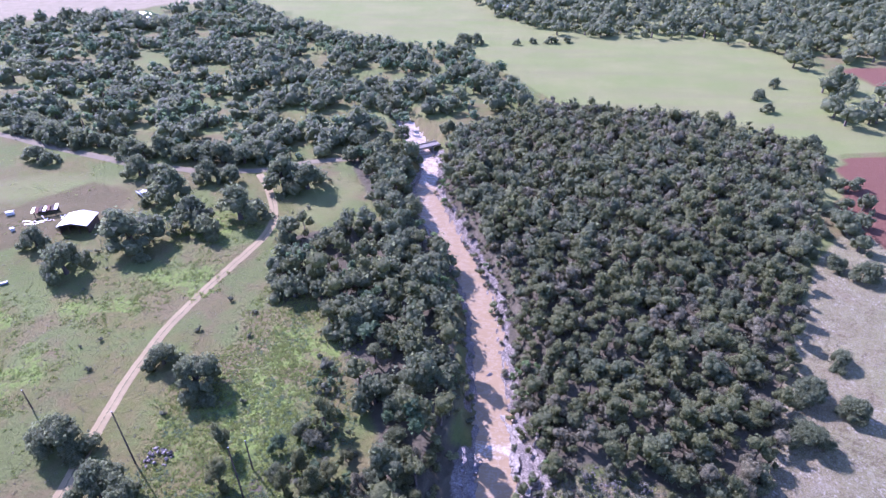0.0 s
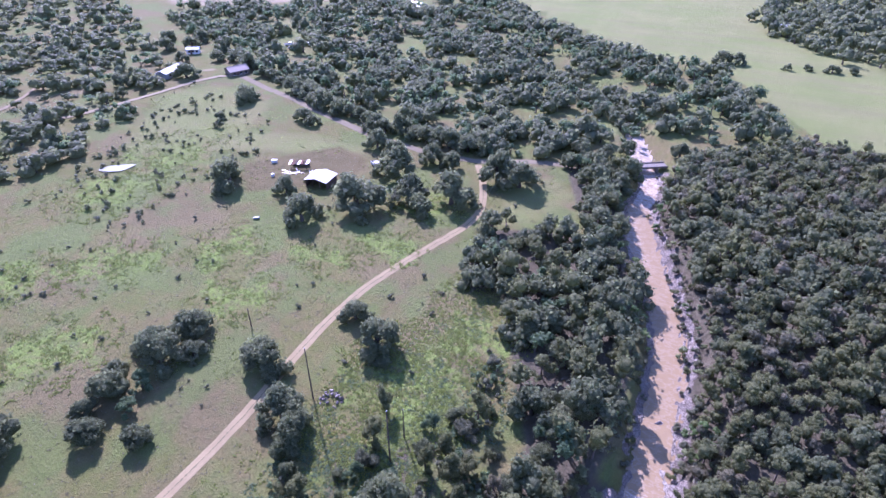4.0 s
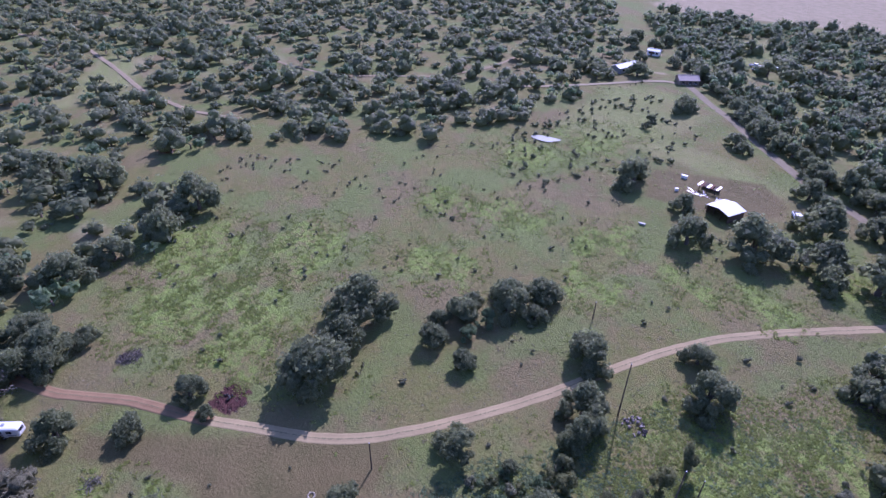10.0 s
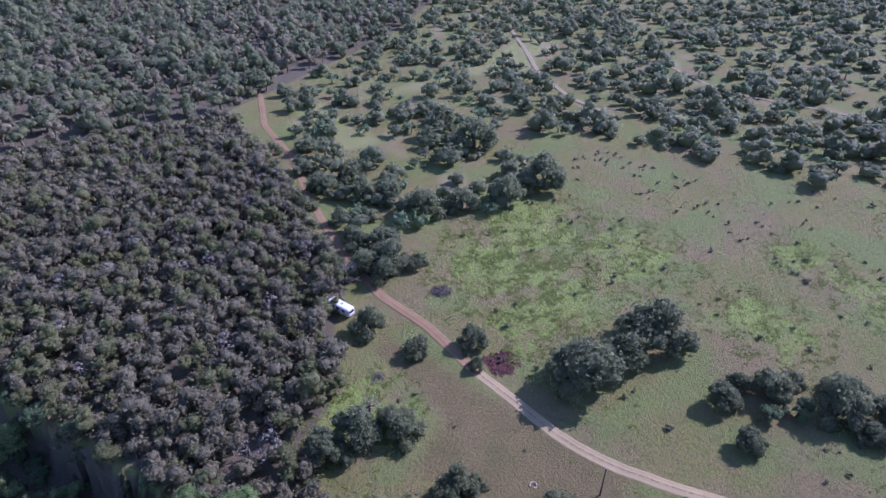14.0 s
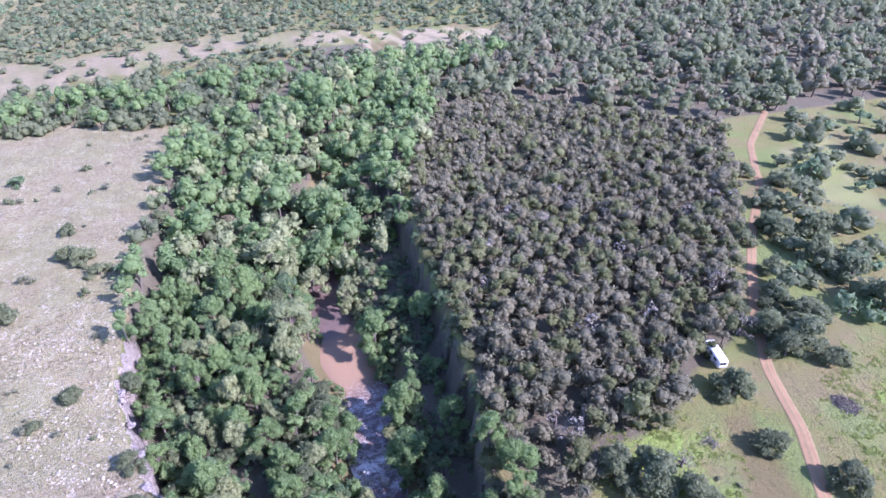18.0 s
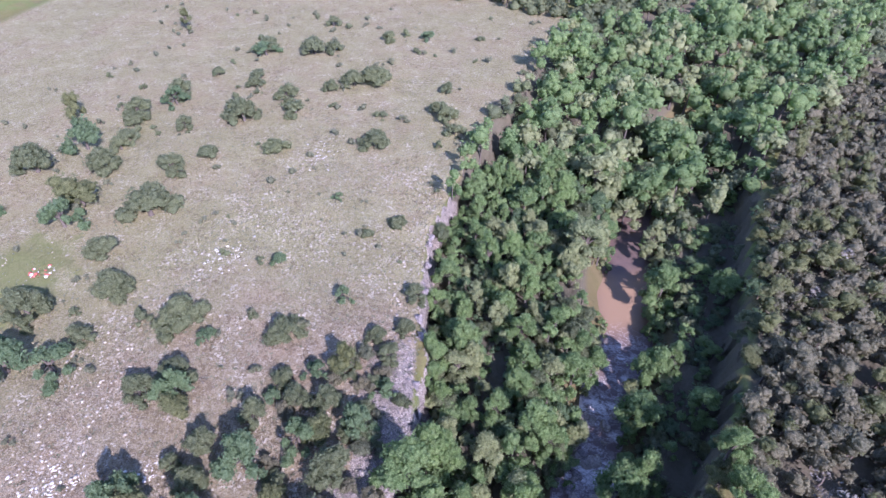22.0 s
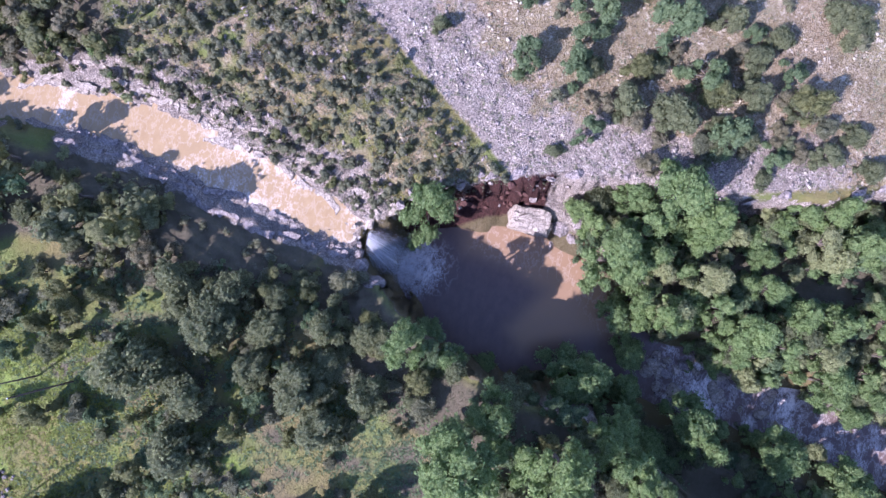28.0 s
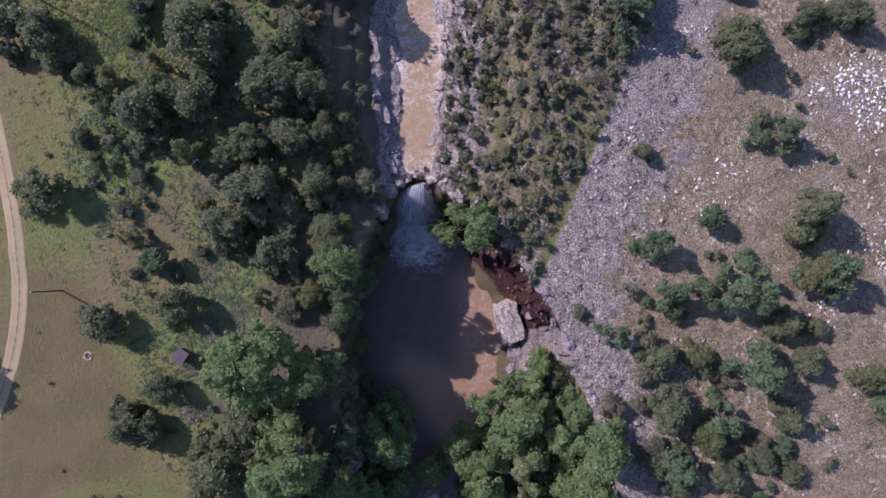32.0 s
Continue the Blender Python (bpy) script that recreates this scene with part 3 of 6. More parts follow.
pale = np.maximum(pale, 0.45 * (1 - smooth(np.minimum(along(FAR_TRACK, GX, GY)[0], along(FAR_TRACK_B, GX, GY)[0]), 1.0, 4.5)))
for wx, wy, wr in ((-221, 192, 4), (-236, 222, 5), (-205, 202, 3)):
    pale = np.maximum(pale, 1 - smooth(np.hypot(GX - wx, GY - wy), wr * 0.6, wr * 1.2))
sd, _, shw, _ = along(STREAM, GX, GY)
pale = np.maximum(pale, 0.45 * within(YARD, GX, GY, 4))
worn = np.maximum.reduce([within(YARD, GX, GY, 5), within(WORN, GX, GY, 5) * 0.9, inside(GORGE, GX, GY) * (1 - smooth(sd - shw, 2, 7))])
fields = np.maximum(within(FIELD, GX, GY, 3), within(CLEARING, GX, GY, 6) * 0.6)
for lawn in ([(-172, 116), (-204, 170), (-190, 190), (-150, 180), (-140, 150), (-150, 124)], [(-150, 150), (-118, 160), (-95, 157), (-90, 149), (-124, 136), (-148, 128)], [(-44, 152), (-30, 161), (-20, 150), (-28, 128), (-42, 120)]):
    fields = np.maximum(fields, 0.55 * within(lawn, GX, GY, 6))
fields = np.maximum(fields, within(NORTH_WOOD, GX, GY, 8) * (0.42 + 0.2 * waves(GX, GY, 24, 104)))
fields = np.maximum(fields, 0.62 * (1 - smooth(np.hypot(GX - 97, (GY + 50) * 0.8) + 4 * waves(GX, GY, 9, 97), 8, 17)))
reds = np.maximum(within(RED_FIELD, GX, GY, 1.5), within(FAR_RED_FIELD, GX, GY, 1.5))
reds = np.maximum(reds, 0.9 - smooth(np.hypot(GX + 204, GY + 14), 2, 7))
rust = np.maximum(within([(-1, 9), (4.5, 5), (8.2, -5), (10, -13), (6, -13), (3.5, -4), (0, 3)], GX, GY, 1.0), 1 - smooth(np.hypot(GX + 79.5, GY + 6) + waves(GX, GY, 3, 91), 2.4, 4.2))
GZ = height(GX, GY)
ground = link_mesh("ground", np.c_[GX.ravel(), GY.ravel(), GZ.ravel()], grid_faces(len(gx), len(gy)), ground_material(), smooth_faces=True,
                   point_data={"weeds": weeds, "wood": woods, "rock": rock, "slab": slab, "field": fields, "red": reds, "pale": pale, "worn": worn, "rust": rust, "turf": 0.3 + 0.7 * smooth(np.hypot(GX - 20, GY), 45, 85)})
tagged(ground, "dry meadow, woodland floor and pale limestone plateau cut by a gorge", "ground", kind="structure")


# ---------------------------------------------------------------- roads and water
def ribbon(line, step, half, lift, across):
    """A strip along a line: places, the way along, and -1 to 1 across; half is a width or None for the line's own."""
    p = np.array([(*q, 0.0)[:3] for q in line], float)
    n = np.r_[0, np.cumsum(np.hypot(*np.diff(p[:, :2], axis=0).T))]
    s = np.arange(0, n[-1], step)
    # rounded bends
    c = np.stack([np.interp(s, n, p[:, k]) for k in range(3)], 1)
    for _ in range(int(8 / step)):
        c[1:-1] = (c[:-2] + 2 * c[1:-1] + c[2:]) / 4
    t = np.gradient(c[:, :2], axis=0)
    t /= np.linalg.norm(t, axis=1, keepdims=True)
    u = np.linspace(-1, 1, across)
    w = np.full(len(s), half) if half is not None else c[:, 2] + lift
    X = c[:, 0, None] - t[:, 1, None] * w[:, None] * u
    Y = c[:, 1, None] + t[:, 0, None] * w[:, None] * u
    return X, Y, np.repeat(s[:, None], across, 1), np.repeat(u[None], len(s), 0)


def track_material(name, rut, verge, ruts=True):
    m = Nodes(name)
    fine, mid = m.noise(2.2, 5.0, 0.7), m.noise(0.35, 4.0)
    c = m.mix(m.ramp(mid, 0.35, 0.7), rut, tuple(v * 0.82 for v in rut))
    c = m.mix(m.ramp(fine, 0.45, 0.75, 0.0, 0.4), c, tuple(v * 0.7 for v in rut))
    grassy = m.ramp(m.math("ADD", m.attr("verge"), m.math("MULTIPLY", m.math("SUBTRACT", fine, 0.5), 0.9)), 0.4, 0.62)
    c = m.mix(grassy, c, verge)
    m.bump(fine, 0.5, 0.08)
    return m.done(c, 0.95, 0.0, 0.15)


def lay_track(name, line, half, mat, label, lift=0.05, ruts=True):
    X, Y, S, U = ribbon(line, 0.8, half, 0, 11)
    A = np.abs(U)
    verge = smooth(A, 0.72, 1.0) + (0.62 * (1 - smooth(A, 0.06, 0.32)) if ruts else 0)
    Z = height(X, Y) + lift - 0.05 * (1 - np.abs(A - 0.5) * 2) * ruts
    Z = Z - 0.12 * smooth(A, 0.85, 1.0)
    ob = link_mesh(name, np.c_[X.ravel(), Y.ravel(), Z.ravel()], grid_faces(11, len(X)), mat, smooth_faces=True, point_data={"verge": verge})
    return tagged(ob, label, "road", kind="structure")


lay_track("dirt_track", TRACK, 1.25, track_material("caliche_ruts", (0.372, 0.290, 0.155), (0.160, 0.150, 0.076)), "pale two-rut caliche dirt track through the meadow", 0.07)
lay_track("red_track", RED_TRACK, 1.2, track_material("red_clay_ruts", (0.29, 0.185, 0.098), (0.175, 0.15, 0.075)), "reddish clay track running into the trees", 0.14)
lay_track("county_road", COUNTY_ROAD, 1.7, track_material("worn_asphalt", (0.25, 0.212, 0.135), (0.20, 0.18, 0.09)), "worn grey county road leading to the bridge", 0.08, False)
lay_track("farm_drive", FARM_DRIVE, 1.3, track_material("pale_drive", (0.36, 0.30, 0.19), (0.24, 0.22, 0.11)), "pale gravel drive curving round the farmstead", 0.25, False)
M_FARRUT = track_material("far_caliche", (0.33, 0.265, 0.16), (0.22, 0.19, 0.11))
lay_track("ranch_track", FAR_TRACK, 1.15, M_FARRUT, "pale dirt track winding through the oak savanna", 0.3)
lay_track("ranch_track", FAR_TRACK_B, 0.9, M_FARRUT, "faint pale dirt track along the far meadow", 0.3)

X, Y, S, U = ribbon(RIVER, 0.7, None, 2.6, 17)
foam = np.maximum.reduce([(0.46 + 0.34 * smooth(np.abs(U), 0.1, 0.6)) * (1 - smooth(S, 20, 46)) * (1 - 0.7 * smooth(S, 3, 5) * (1 - smooth(S, 9, 12))), 1.1 * (1 - smooth(S, 0, 3)), 0.75 * (1 - smooth(np.abs(S - 49), 0.6, 3.0)), 0.25 + 0 * S, smooth(S, 95, 125) * 0.5 * smooth(U + 0.35, -0.3, 0.5), smooth(S, 132, 150) * 0.8])
drop = -0.18 * smooth(30 - S, 0, 2) - 0.2 * smooth(16 - S, 0, 1.5) - 0.15 * smooth(49 - S, 0, 1.5)
Z = WATER_LIP + np.minimum(S, 190) * 0.012 + 0.05 * waves(X, Y, 2.5, 21) * foam + 0 * U + drop * 0.6 + 0.1 - 0.9 * smooth(1.2 + 0.8 * waves(X, Y, 2.0, 23) - S, 0, 2.2)
river = link_mesh("river", np.c_[X.ravel(), Y.ravel(), Z.ravel()], grid_faces(17, len(X)), M_RIVER, smooth_faces=True, point_data={"foam": foam, "sunlit_shoal": 0 * foam})
tagged(river, "muddy brown river in flood with white riffles above the falls", "river", kind="structure")
X, Y, S, U = ribbon(STREAM, 0.8, None, 3.0, 21)
foam = np.maximum.reduce([0 * S, 1.1 * np.exp(-((Y + 44) / 4.0) ** 2), 1.0 * np.exp(-((Y + 57.5) / 3.5) ** 2), 0.75 * smooth(-Y, 32, 38) * (1 - smooth(-Y, 72, 84)) * (0.8 + 0.4 * waves(X, Y, 5, 109)), 1.1 * (1 - smooth(np.hypot((X + 6.0) * 1.2, Y - 6.0), 1.5, 9)),
                          0.28 * within([(-3, -2), (3, -2), (3, -22), (-12, -30), (-13, -26), (-5, -18)], X, Y, 2.0)])
# sunlit brown painted on part of the pool, then on the sandy bar downstream
sunlit_shoal = within([(-2.5, -1.5), (4, 0), (4, -30), (-12, -30), (-13, -24), (-17, -13), (-14, -10.5), (-7, -15.5), (-3.5, -9)], X, Y, 2.2)
sunlit_shoal = np.maximum(sunlit_shoal, within([(-31, -80), (-19, -76), (-17, -94), (-31, -97)], X, Y, 4.0))
Z = WATER_LOW - 0.004 * np.maximum(S - 30, 0) + 0.03 * waves(X, Y, 2.5, 22)
pool = link_mesh("pool_water", np.c_[X.ravel(), Y.ravel(), Z.ravel()], grid_faces(21, len(X)), M_POOL_SHADED, smooth_faces=True, point_data={"foam": foam, "sunlit_shoal": sunlit_shoal})
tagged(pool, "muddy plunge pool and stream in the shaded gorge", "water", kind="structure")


# ---------------------------------------------------------------- plants
def icosphere(level):
    bm = bmesh.new()
    bmesh.ops.create_icosphere(bm, subdivisions=level, radius=1.0)
    v = np.array([p.co[:] for p in bm.verts])
    bm.verts.index_update()
    f = np.array([[p.index for p in q.verts] for q in bm.faces])
    bm.free()
    return v, f


ICO = {n: icosphere(n) for n in (1, 2)}


def tube(points, radii, sides=6):
    """A tapered, bent tube through the points."""
    points = np.array(points, float)
    t = np.gradient(points, axis=0)
    t /= np.linalg.norm(t, axis=1, keepdims=True)
    a = np.cross(t, (0.31, 0.95, 0.05))
    a /= np.linalg.norm(a, axis=1, keepdims=True)
    b = np.cross(t, a)
    w = np.linspace(0, 2 * np.pi, sides, endpoint=False)
    v = points[:, None] + np.array(radii)[:, None, None] * (np.cos(w)[None, :, None] * a[:, None] + np.sin(w)[None, :, None] * b[:, None])
    f = []
    for i in range(len(points) - 1):
        for j in range(sides):
            p, q = i * sides + j, i * sides + (j + 1) % sides
            f += [(p, q, q + sides), (p, q + sides, p + sides)]
    return v.reshape(-1, 3), np.array(f)


def merged(pieces):
    """Several (corners, faces) as one."""
    v, f, n = [], [], 0
    for a, b in pieces:
        v.append(a)
        f.append(np.asarray(b) + n)
        n += len(a)
    return np.concatenate(v), np.concatenate(f)


def sprays(rng, lobes, count, size, low=-0.4):
    """Leafy sprays: small folded leaves standing off the lobes of a crown, uneven, with gaps."""
    lobes = np.array(lobes)
    pick = rng.choice(len(lobes), count * 2, p=lobes[:, 3] ** 2 / (lobes[:, 3] ** 2).sum())
    d = rng.normal(size=(count * 2, 3))
    d /= np.linalg.norm(d, axis=1, keepdims=True)
    d[:, 2] = np.where(d[:, 2] < low, -d[:, 2], d[:, 2])
    p = lobes[pick, :3] + d * lobes[pick, 3:] * rng.uniform(0.80, 1.0, (count * 2, 1)) * (1 + 0.5 * rng.random((count * 2, 1)) ** 3)
    deep = (np.linalg.norm(p[:, None] - lobes[None, :, :3], axis=2) < 0.72 * lobes[None, :, 3]).any(1)
    p, d = p[~deep][:count], d[~deep][:count]
    n = d + rng.normal(size=d.shape) * 0.6 + (0, 0, 0.3)
    n /= np.linalg.norm(n, axis=1, keepdims=True)
    a = np.cross(n, rng.normal(size=d.shape))
    a /= np.linalg.norm(a, axis=1, keepdims=True)
    b = np.cross(n, a)
    s = size * rng.uniform(0.55, 1.45, (len(p), 1))
    r = s * rng.uniform(0.55, 1.0, (len(p), 1))
    v = np.stack([p - a * s * 0.7 - b * r * 0.6, p + b * r + n * s * rng.uniform(-0.2, 0.5, (len(p), 1)), p + a * s - b * r * 0.5], 1).reshape(-1, 3)
    return v, np.arange(len(p) * 3).reshape(-1, 3)


def crown_lobes(rng, n, wide, base, top, lobe):
    """Centres and radii of the lobes of a crown one metre in radius."""
    out, bend = [], rng.uniform(0, 6.28, 3)
    for k in range(n):
        a = 2.4 * k + rng.uniform(-0.6, 0.6)
        r = wide * math.sqrt((k + 0.35) / n) * (1 + 0.28 * math.sin(a + bend[0]) + 0.24 * math.sin(2 * a + bend[1]) + 0.14 * math.sin(3 * a + bend[2]))
        z = base + (top - base) * (0.15 + 0.85 * (1 - (r / max(wide, 0.01)) ** 2)) * rng.uniform(0.6, 1.15)
        out.append((r * math.cos(a), r * math.sin(a), z, lobe * rng.uniform(0.5, 1.4)))
    return out


def plant(kind, seed, detail, thin=1.0):
    """Trunk and crown of one plant with a crown about one metre in radius. detail: 3 near, 2 middle, 1 and 0 far."""
    rng = np.random.default_rng(seed * 17 + detail)
    shape = {"oak": (20, 0.76, 0.28, 1.06, 0.31), "green": (20, 0.74, 1.0, 2.35, 0.29), "bush": (15, 0.80, 0.35, 1.15, 0.23), "pale": (18, 0.70, 0.9, 2.1, 0.28), "juniper": (10, 0.62, 0.3, 1.35, 0.33), "cedar": (10, 0.58, 0.4, 1.6, 0.32),
             "shrub": (8, 0.60, 0.3, 0.85, 0.34), "dead": (8, 0.6, 0.7, 1.4, 0.3)}[kind]
    broad = shape[0] > 15
    n = {3: shape[0], 2: 5 if broad else 3, 1: 4 if broad else 3, 0: 3}[detail]
    grow = {3: 1.0, 2: 1.5 if broad else 1.3, 1: 1.7 if broad else 1.4, 0: 1.9 if broad else 1.5}[detail]
    lobes = crown_lobes(rng, n, shape[1], shape[2], shape[3], shape[4] * grow)
    # each bough carries smaller clumps of leaves on its upper side
    clumps = []
    for x, y, z, r in lobes if detail else lobes[:2]:
        for _ in range({3: 3 if thin == 1 else 1, 2: 2, 1: 1, 0: 1}[detail]):
            d = rng.normal(size=3)
            d[2] = abs(d[2]) * 0.9 - 0.15
            d *= r * 0.78 / np.linalg.norm(d)
            clumps.append((x + d[0], y + d[1], z + d[2], r * rng.uniform(0.36, 0.62)))
    ico, faces = ICO[1]
    bits = []
    if kind != "dead":
        for x, y, z, r in lobes:
            bits.append((ico * r * rng.uniform(0.72, 1.0, (len(ico), 1)) * (1, 1, 0.9) + (x, y, z), faces))
        for x, y, z, r in clumps:
            bits.append((ico * r * rng.uniform(0.7, 1.15, (len(ico), 1)) + (x, y, z), faces))
    count = {"oak": {3: 1900, 2: 130, 1: 70, 0: 34}, "green": {3: 2100, 2: 170, 1: 90, 0: 40}, "bush": {3: 1900, 2: 150, 1: 70, 0: 40}, "pale": {3: 1900, 2: 170, 1: 80, 0: 40}, "juniper": {3: 1200, 2: 110, 1: 60, 0: 30}, "cedar": {3: 1200, 2: 110, 1: 60, 0: 30},
             "shrub": {3: 900, 2: 100, 1: 50, 0: 30}, "dead": {3: 500, 2: 120, 1: 80, 0: 30}}[kind][detail]
    size = {3: 0.06, 2: 0.13, 1: 0.16, 0: 0.2}[detail] * {"green": 0.85, "pale": 0.85, "shrub": 0.75 if detail == 2 else 1.0, "juniper": 0.85, "cedar": 0.85}.get(kind, 1.0)
    bits.append(sprays(rng, lobes + clumps, int(count * thin), size * (0.7 if kind == "dead" else 1) * thin ** -0.45))
    crown = merged(bits)
    foot = 0.10 if kind in ("oak", "dead") else 0.07
    fork = lobes[0][2] * 0.55
    lean = rng.uniform(-0.08, 0.08, 2)
    wood = [tube([(0, 0, -0.15), (lean[0] * 0.5, lean[1] * 0.5, fork * 0.5), (lean[0], lean[1], fork), (lobes[0][0], lobes[0][1], lobes[0][2])],
                 [foot * 1.35, foot, foot * 0.8, foot * 0.25], 5 if detail == 3 else 3)]
    for x, y, z, r in lobes[1:9] if detail == 3 else lobes[1:2] * (detail > 1):
        wood.append(tube([(x * 0.5, y * 0.5, fork + (z - fork) * 0.45), (x * 0.8, y * 0.8, fork + (z - fork) * 0.75), (x, y, z)],
                         [foot * 0.42, foot * 0.3, foot * 0.12], 5 if detail == 3 else 3))
    corners, faces = merged(wood)
    sides, first = (5 if detail == 3 else 3), len(wood[0][0])
    joints = []
    for v, _ in wood[1:]:
        for j in range(sides):
            a, b, c, d = 2 * sides + j, 2 * sides + (j + 1) % sides, first + (j + 1) % sides, first + j
            joints += [(a, b, c), (a, c, d)]
        first += len(v)
    return (corners, np.concatenate([faces, np.array(joints)]) if joints else faces), crown


LEAVES = {"oak": M_OAK, "green": M_GREEN, "juniper": M_JUNIPER, "cedar": M_CEDAR, "pale": M_PALE, "bush": M_BUSH, "shrub": M_SCRUB, "dead": M_DEADWOOD}
NAMES = {"oak": ("live_oak", "dark grey-green live oak with a broad uneven crown", "tree"),
         "green": ("riverside_tree", "bright green broadleaf tree standing in the river gorge", "tree"),
         "pale": ("riverside_tree", "pale yellow-green willow-like tree at the water's edge", "tree"),
         "juniper": ("juniper_tree", "dull olive-brown juniper with a dense narrow crown", "tree"),
         "cedar": ("cedar_tree", "dark olive-green cedar with a dense upright crown", "tree"),
         "bush": ("oak_bush", "low bright green oak bush on the limestone plateau", "bush"),
         "shrub": ("shrub", "low dusty green shrub on stony ground", "shrub"),
         "dead": ("dead_tree", "bare grey dead tree with a tangle of twigs", "tree")}
made = {}


def plant_thing(kind, x, y, r, tall=1.0, label="", group="", sink=0.0):
    """One plant as a thing of its own, with trunk and crown."""
    rng = random.Random(int(x * 31 + y * 57))
    key = (kind, rng.randrange(6), math.hypot(x + 8, y) > 115)
    z = float(height(x, y)) - sink
    m = pose(x, y, z, 0, 0, rng.uniform(0, 360)) @ Matrix.Diagonal((r * rng.uniform(0.85, 1.15), r * rng.uniform(0.8, 1.1), r * tall, 1))
    name, words, cat = NAMES[kind]
    if key not in made:
        root = new(name)
        wood, crown = plant(kind, key[1] + 1, 3, 0.42 if key[2] else 1.0)
        link_mesh("trunk", *wood, M_BARK, smooth_faces=True, parent=root)
        link_mesh("crown", *crown, LEAVES[kind], smooth_faces=True, parent=root)
        made[key] = root
    else:
        root = copy_thing(made[key], Matrix())
    root.matrix_basis = m
    return tagged(root, label or words, cat, group)


def scatter(poly, gap, seed, keep=1.0, clumps=0.0, avoid=(), loose=0.42):
    """Uneven places in a polygon."""
    p, rng = np.array(poly, float)[:, :2], np.random.default_rng(seed)
    x0, y0, x1, y1 = *p.min(0), *p.max(0)
    X, Y = np.meshgrid(np.arange(x0, x1, gap), np.arange(y0, y1, gap * 0.87))
    X = X + (np.arange(X.shape[0]) % 2)[:, None] * gap / 2
    X, Y = X + rng.uniform(-loose, loose, X.shape) * gap, Y + rng.uniform(-loose, loose, X.shape) * gap
    ok = inside(poly, X, Y) & (rng.random(X.shape) < keep)
    if clumps:
        ok &= waves(X, Y, 34, seed + 5) + 0.5 * waves(X, Y, 13, seed + 6) > clumps
    for line, gap_to in avoid:
        ok &= along(line, X, Y)[0] > gap_to
    ok &= np.hypot(X, Y) < 610
    return np.c_[X[ok], Y[ok]]


def woodland(name, label, places, kinds, sizes, detail, seed, category="woods", tall=(0.85, 1.2), sink=0.0):
    """Plants nobody could count, as one mesh."""
    rng = np.random.default_rng(seed)
    stock = {k: [plant(k, 40 + n, detail) for n in range(5)] for k in kinds}
    mats = [M_BARK] + [LEAVES[k] for k in kinds]
    V, F, S, T, n = [], [], [], [], 0
    which = rng.choice(len(kinds), len(places), p=np.array(list(kinds.values())) / sum(kinds.values()))
    Z = height(places[:, 0], places[:, 1]) - sink
    for (x, y), z, w in zip(places, Z, which):
        wood, crown = stock[list(kinds)[w]][rng.integers(5)]
        r = rng.uniform(*sizes)
        a = rng.uniform(0, 6.28)
        turn = np.array([[math.cos(a), -math.sin(a), 0], [math.sin(a), math.cos(a), 0], [0, 0, rng.uniform(*tall)]]) * r
        tint = rng.random()
        for slot, (v, f) in ((0, wood), (w + 1, crown)):
            V.append(v @ turn.T + (x, y, z))
            F.append(f + n)
            S.append(np.full(len(f), slot))
            T.append(np.full(len(v), tint))
            n += len(v)
    ob = link_mesh(name, np.concatenate(V), np.concatenate(F), mats, np.concatenate(S), smooth_faces=True, point_data={"tint": np.concatenate(T)})
    return tagged(ob, label, category, kind="stuff")


# single trees: x, y, crown radius
OAKS_BY_THE_SHED = [(-77, 117.6, 7.6), (-87.5, 106.8, 5.8), (-101, 117.8, 3.6), (-119.6, 115.1, 6.6), (-76.8, 140.6, 6.6), (-65.6, 127.4, 5.8), (-54, 130.8, 6.6),
                    (-46.7, 149, 6.6), (-39.5, 148, 6), (-162, 173, 4.4), (-154, 149, 2.2), (-60, 122, 4.5)]
OAKS_IN_THE_MEADOW = [(-53.3, 77.9, 3.0), (-44.5, 71.8, 5.0), (-61.8, 59.2, 4.6), (-51.7, 50.4, 4.6), (-46.5, 45.5, 3.6), (-52.6, 27, 3.7), (-91.1, 21.6, 7.0), (-78, 9.7, 6.6),
                      (-84.5, 16.5, 5), (-81.4, 51.9, 5), (-80.7, 60.3, 4.4), (-83.3, 42, 3.6), (-78.6, 33.2, 3.3), (-70.2, 36.1, 2.6)]
OAKS_WEST = [(-155.6, -6.7, 7.5), (-143.4, -15.5, 6), (-179, -33, 7.5), (-188, -47, 7), (-136.8, -27.2, 4.4), (-130.8, -36.8, 5.6), (-136, -47.7, 4.6), (-135.4, -56, 4.6),
             (-135.3, -68.6, 4.6), (-146.7, -64.7, 4.4), (-82.2, -33.8, 3.8), (-104.9, -37, 5), (-109.8, -47.4, 3.5), (-77.8, -22.5, 2.8), (-83, -12.5, 3.2), (-76.9, -10.3, 2.0),
             (-55.8, -25.4, 5), (-58.7, -19.8, 4), (-51.2, -29.2, 3.8), (-49.7, -8.2, 3.6), (-50.3, 7.4, 3.4)]
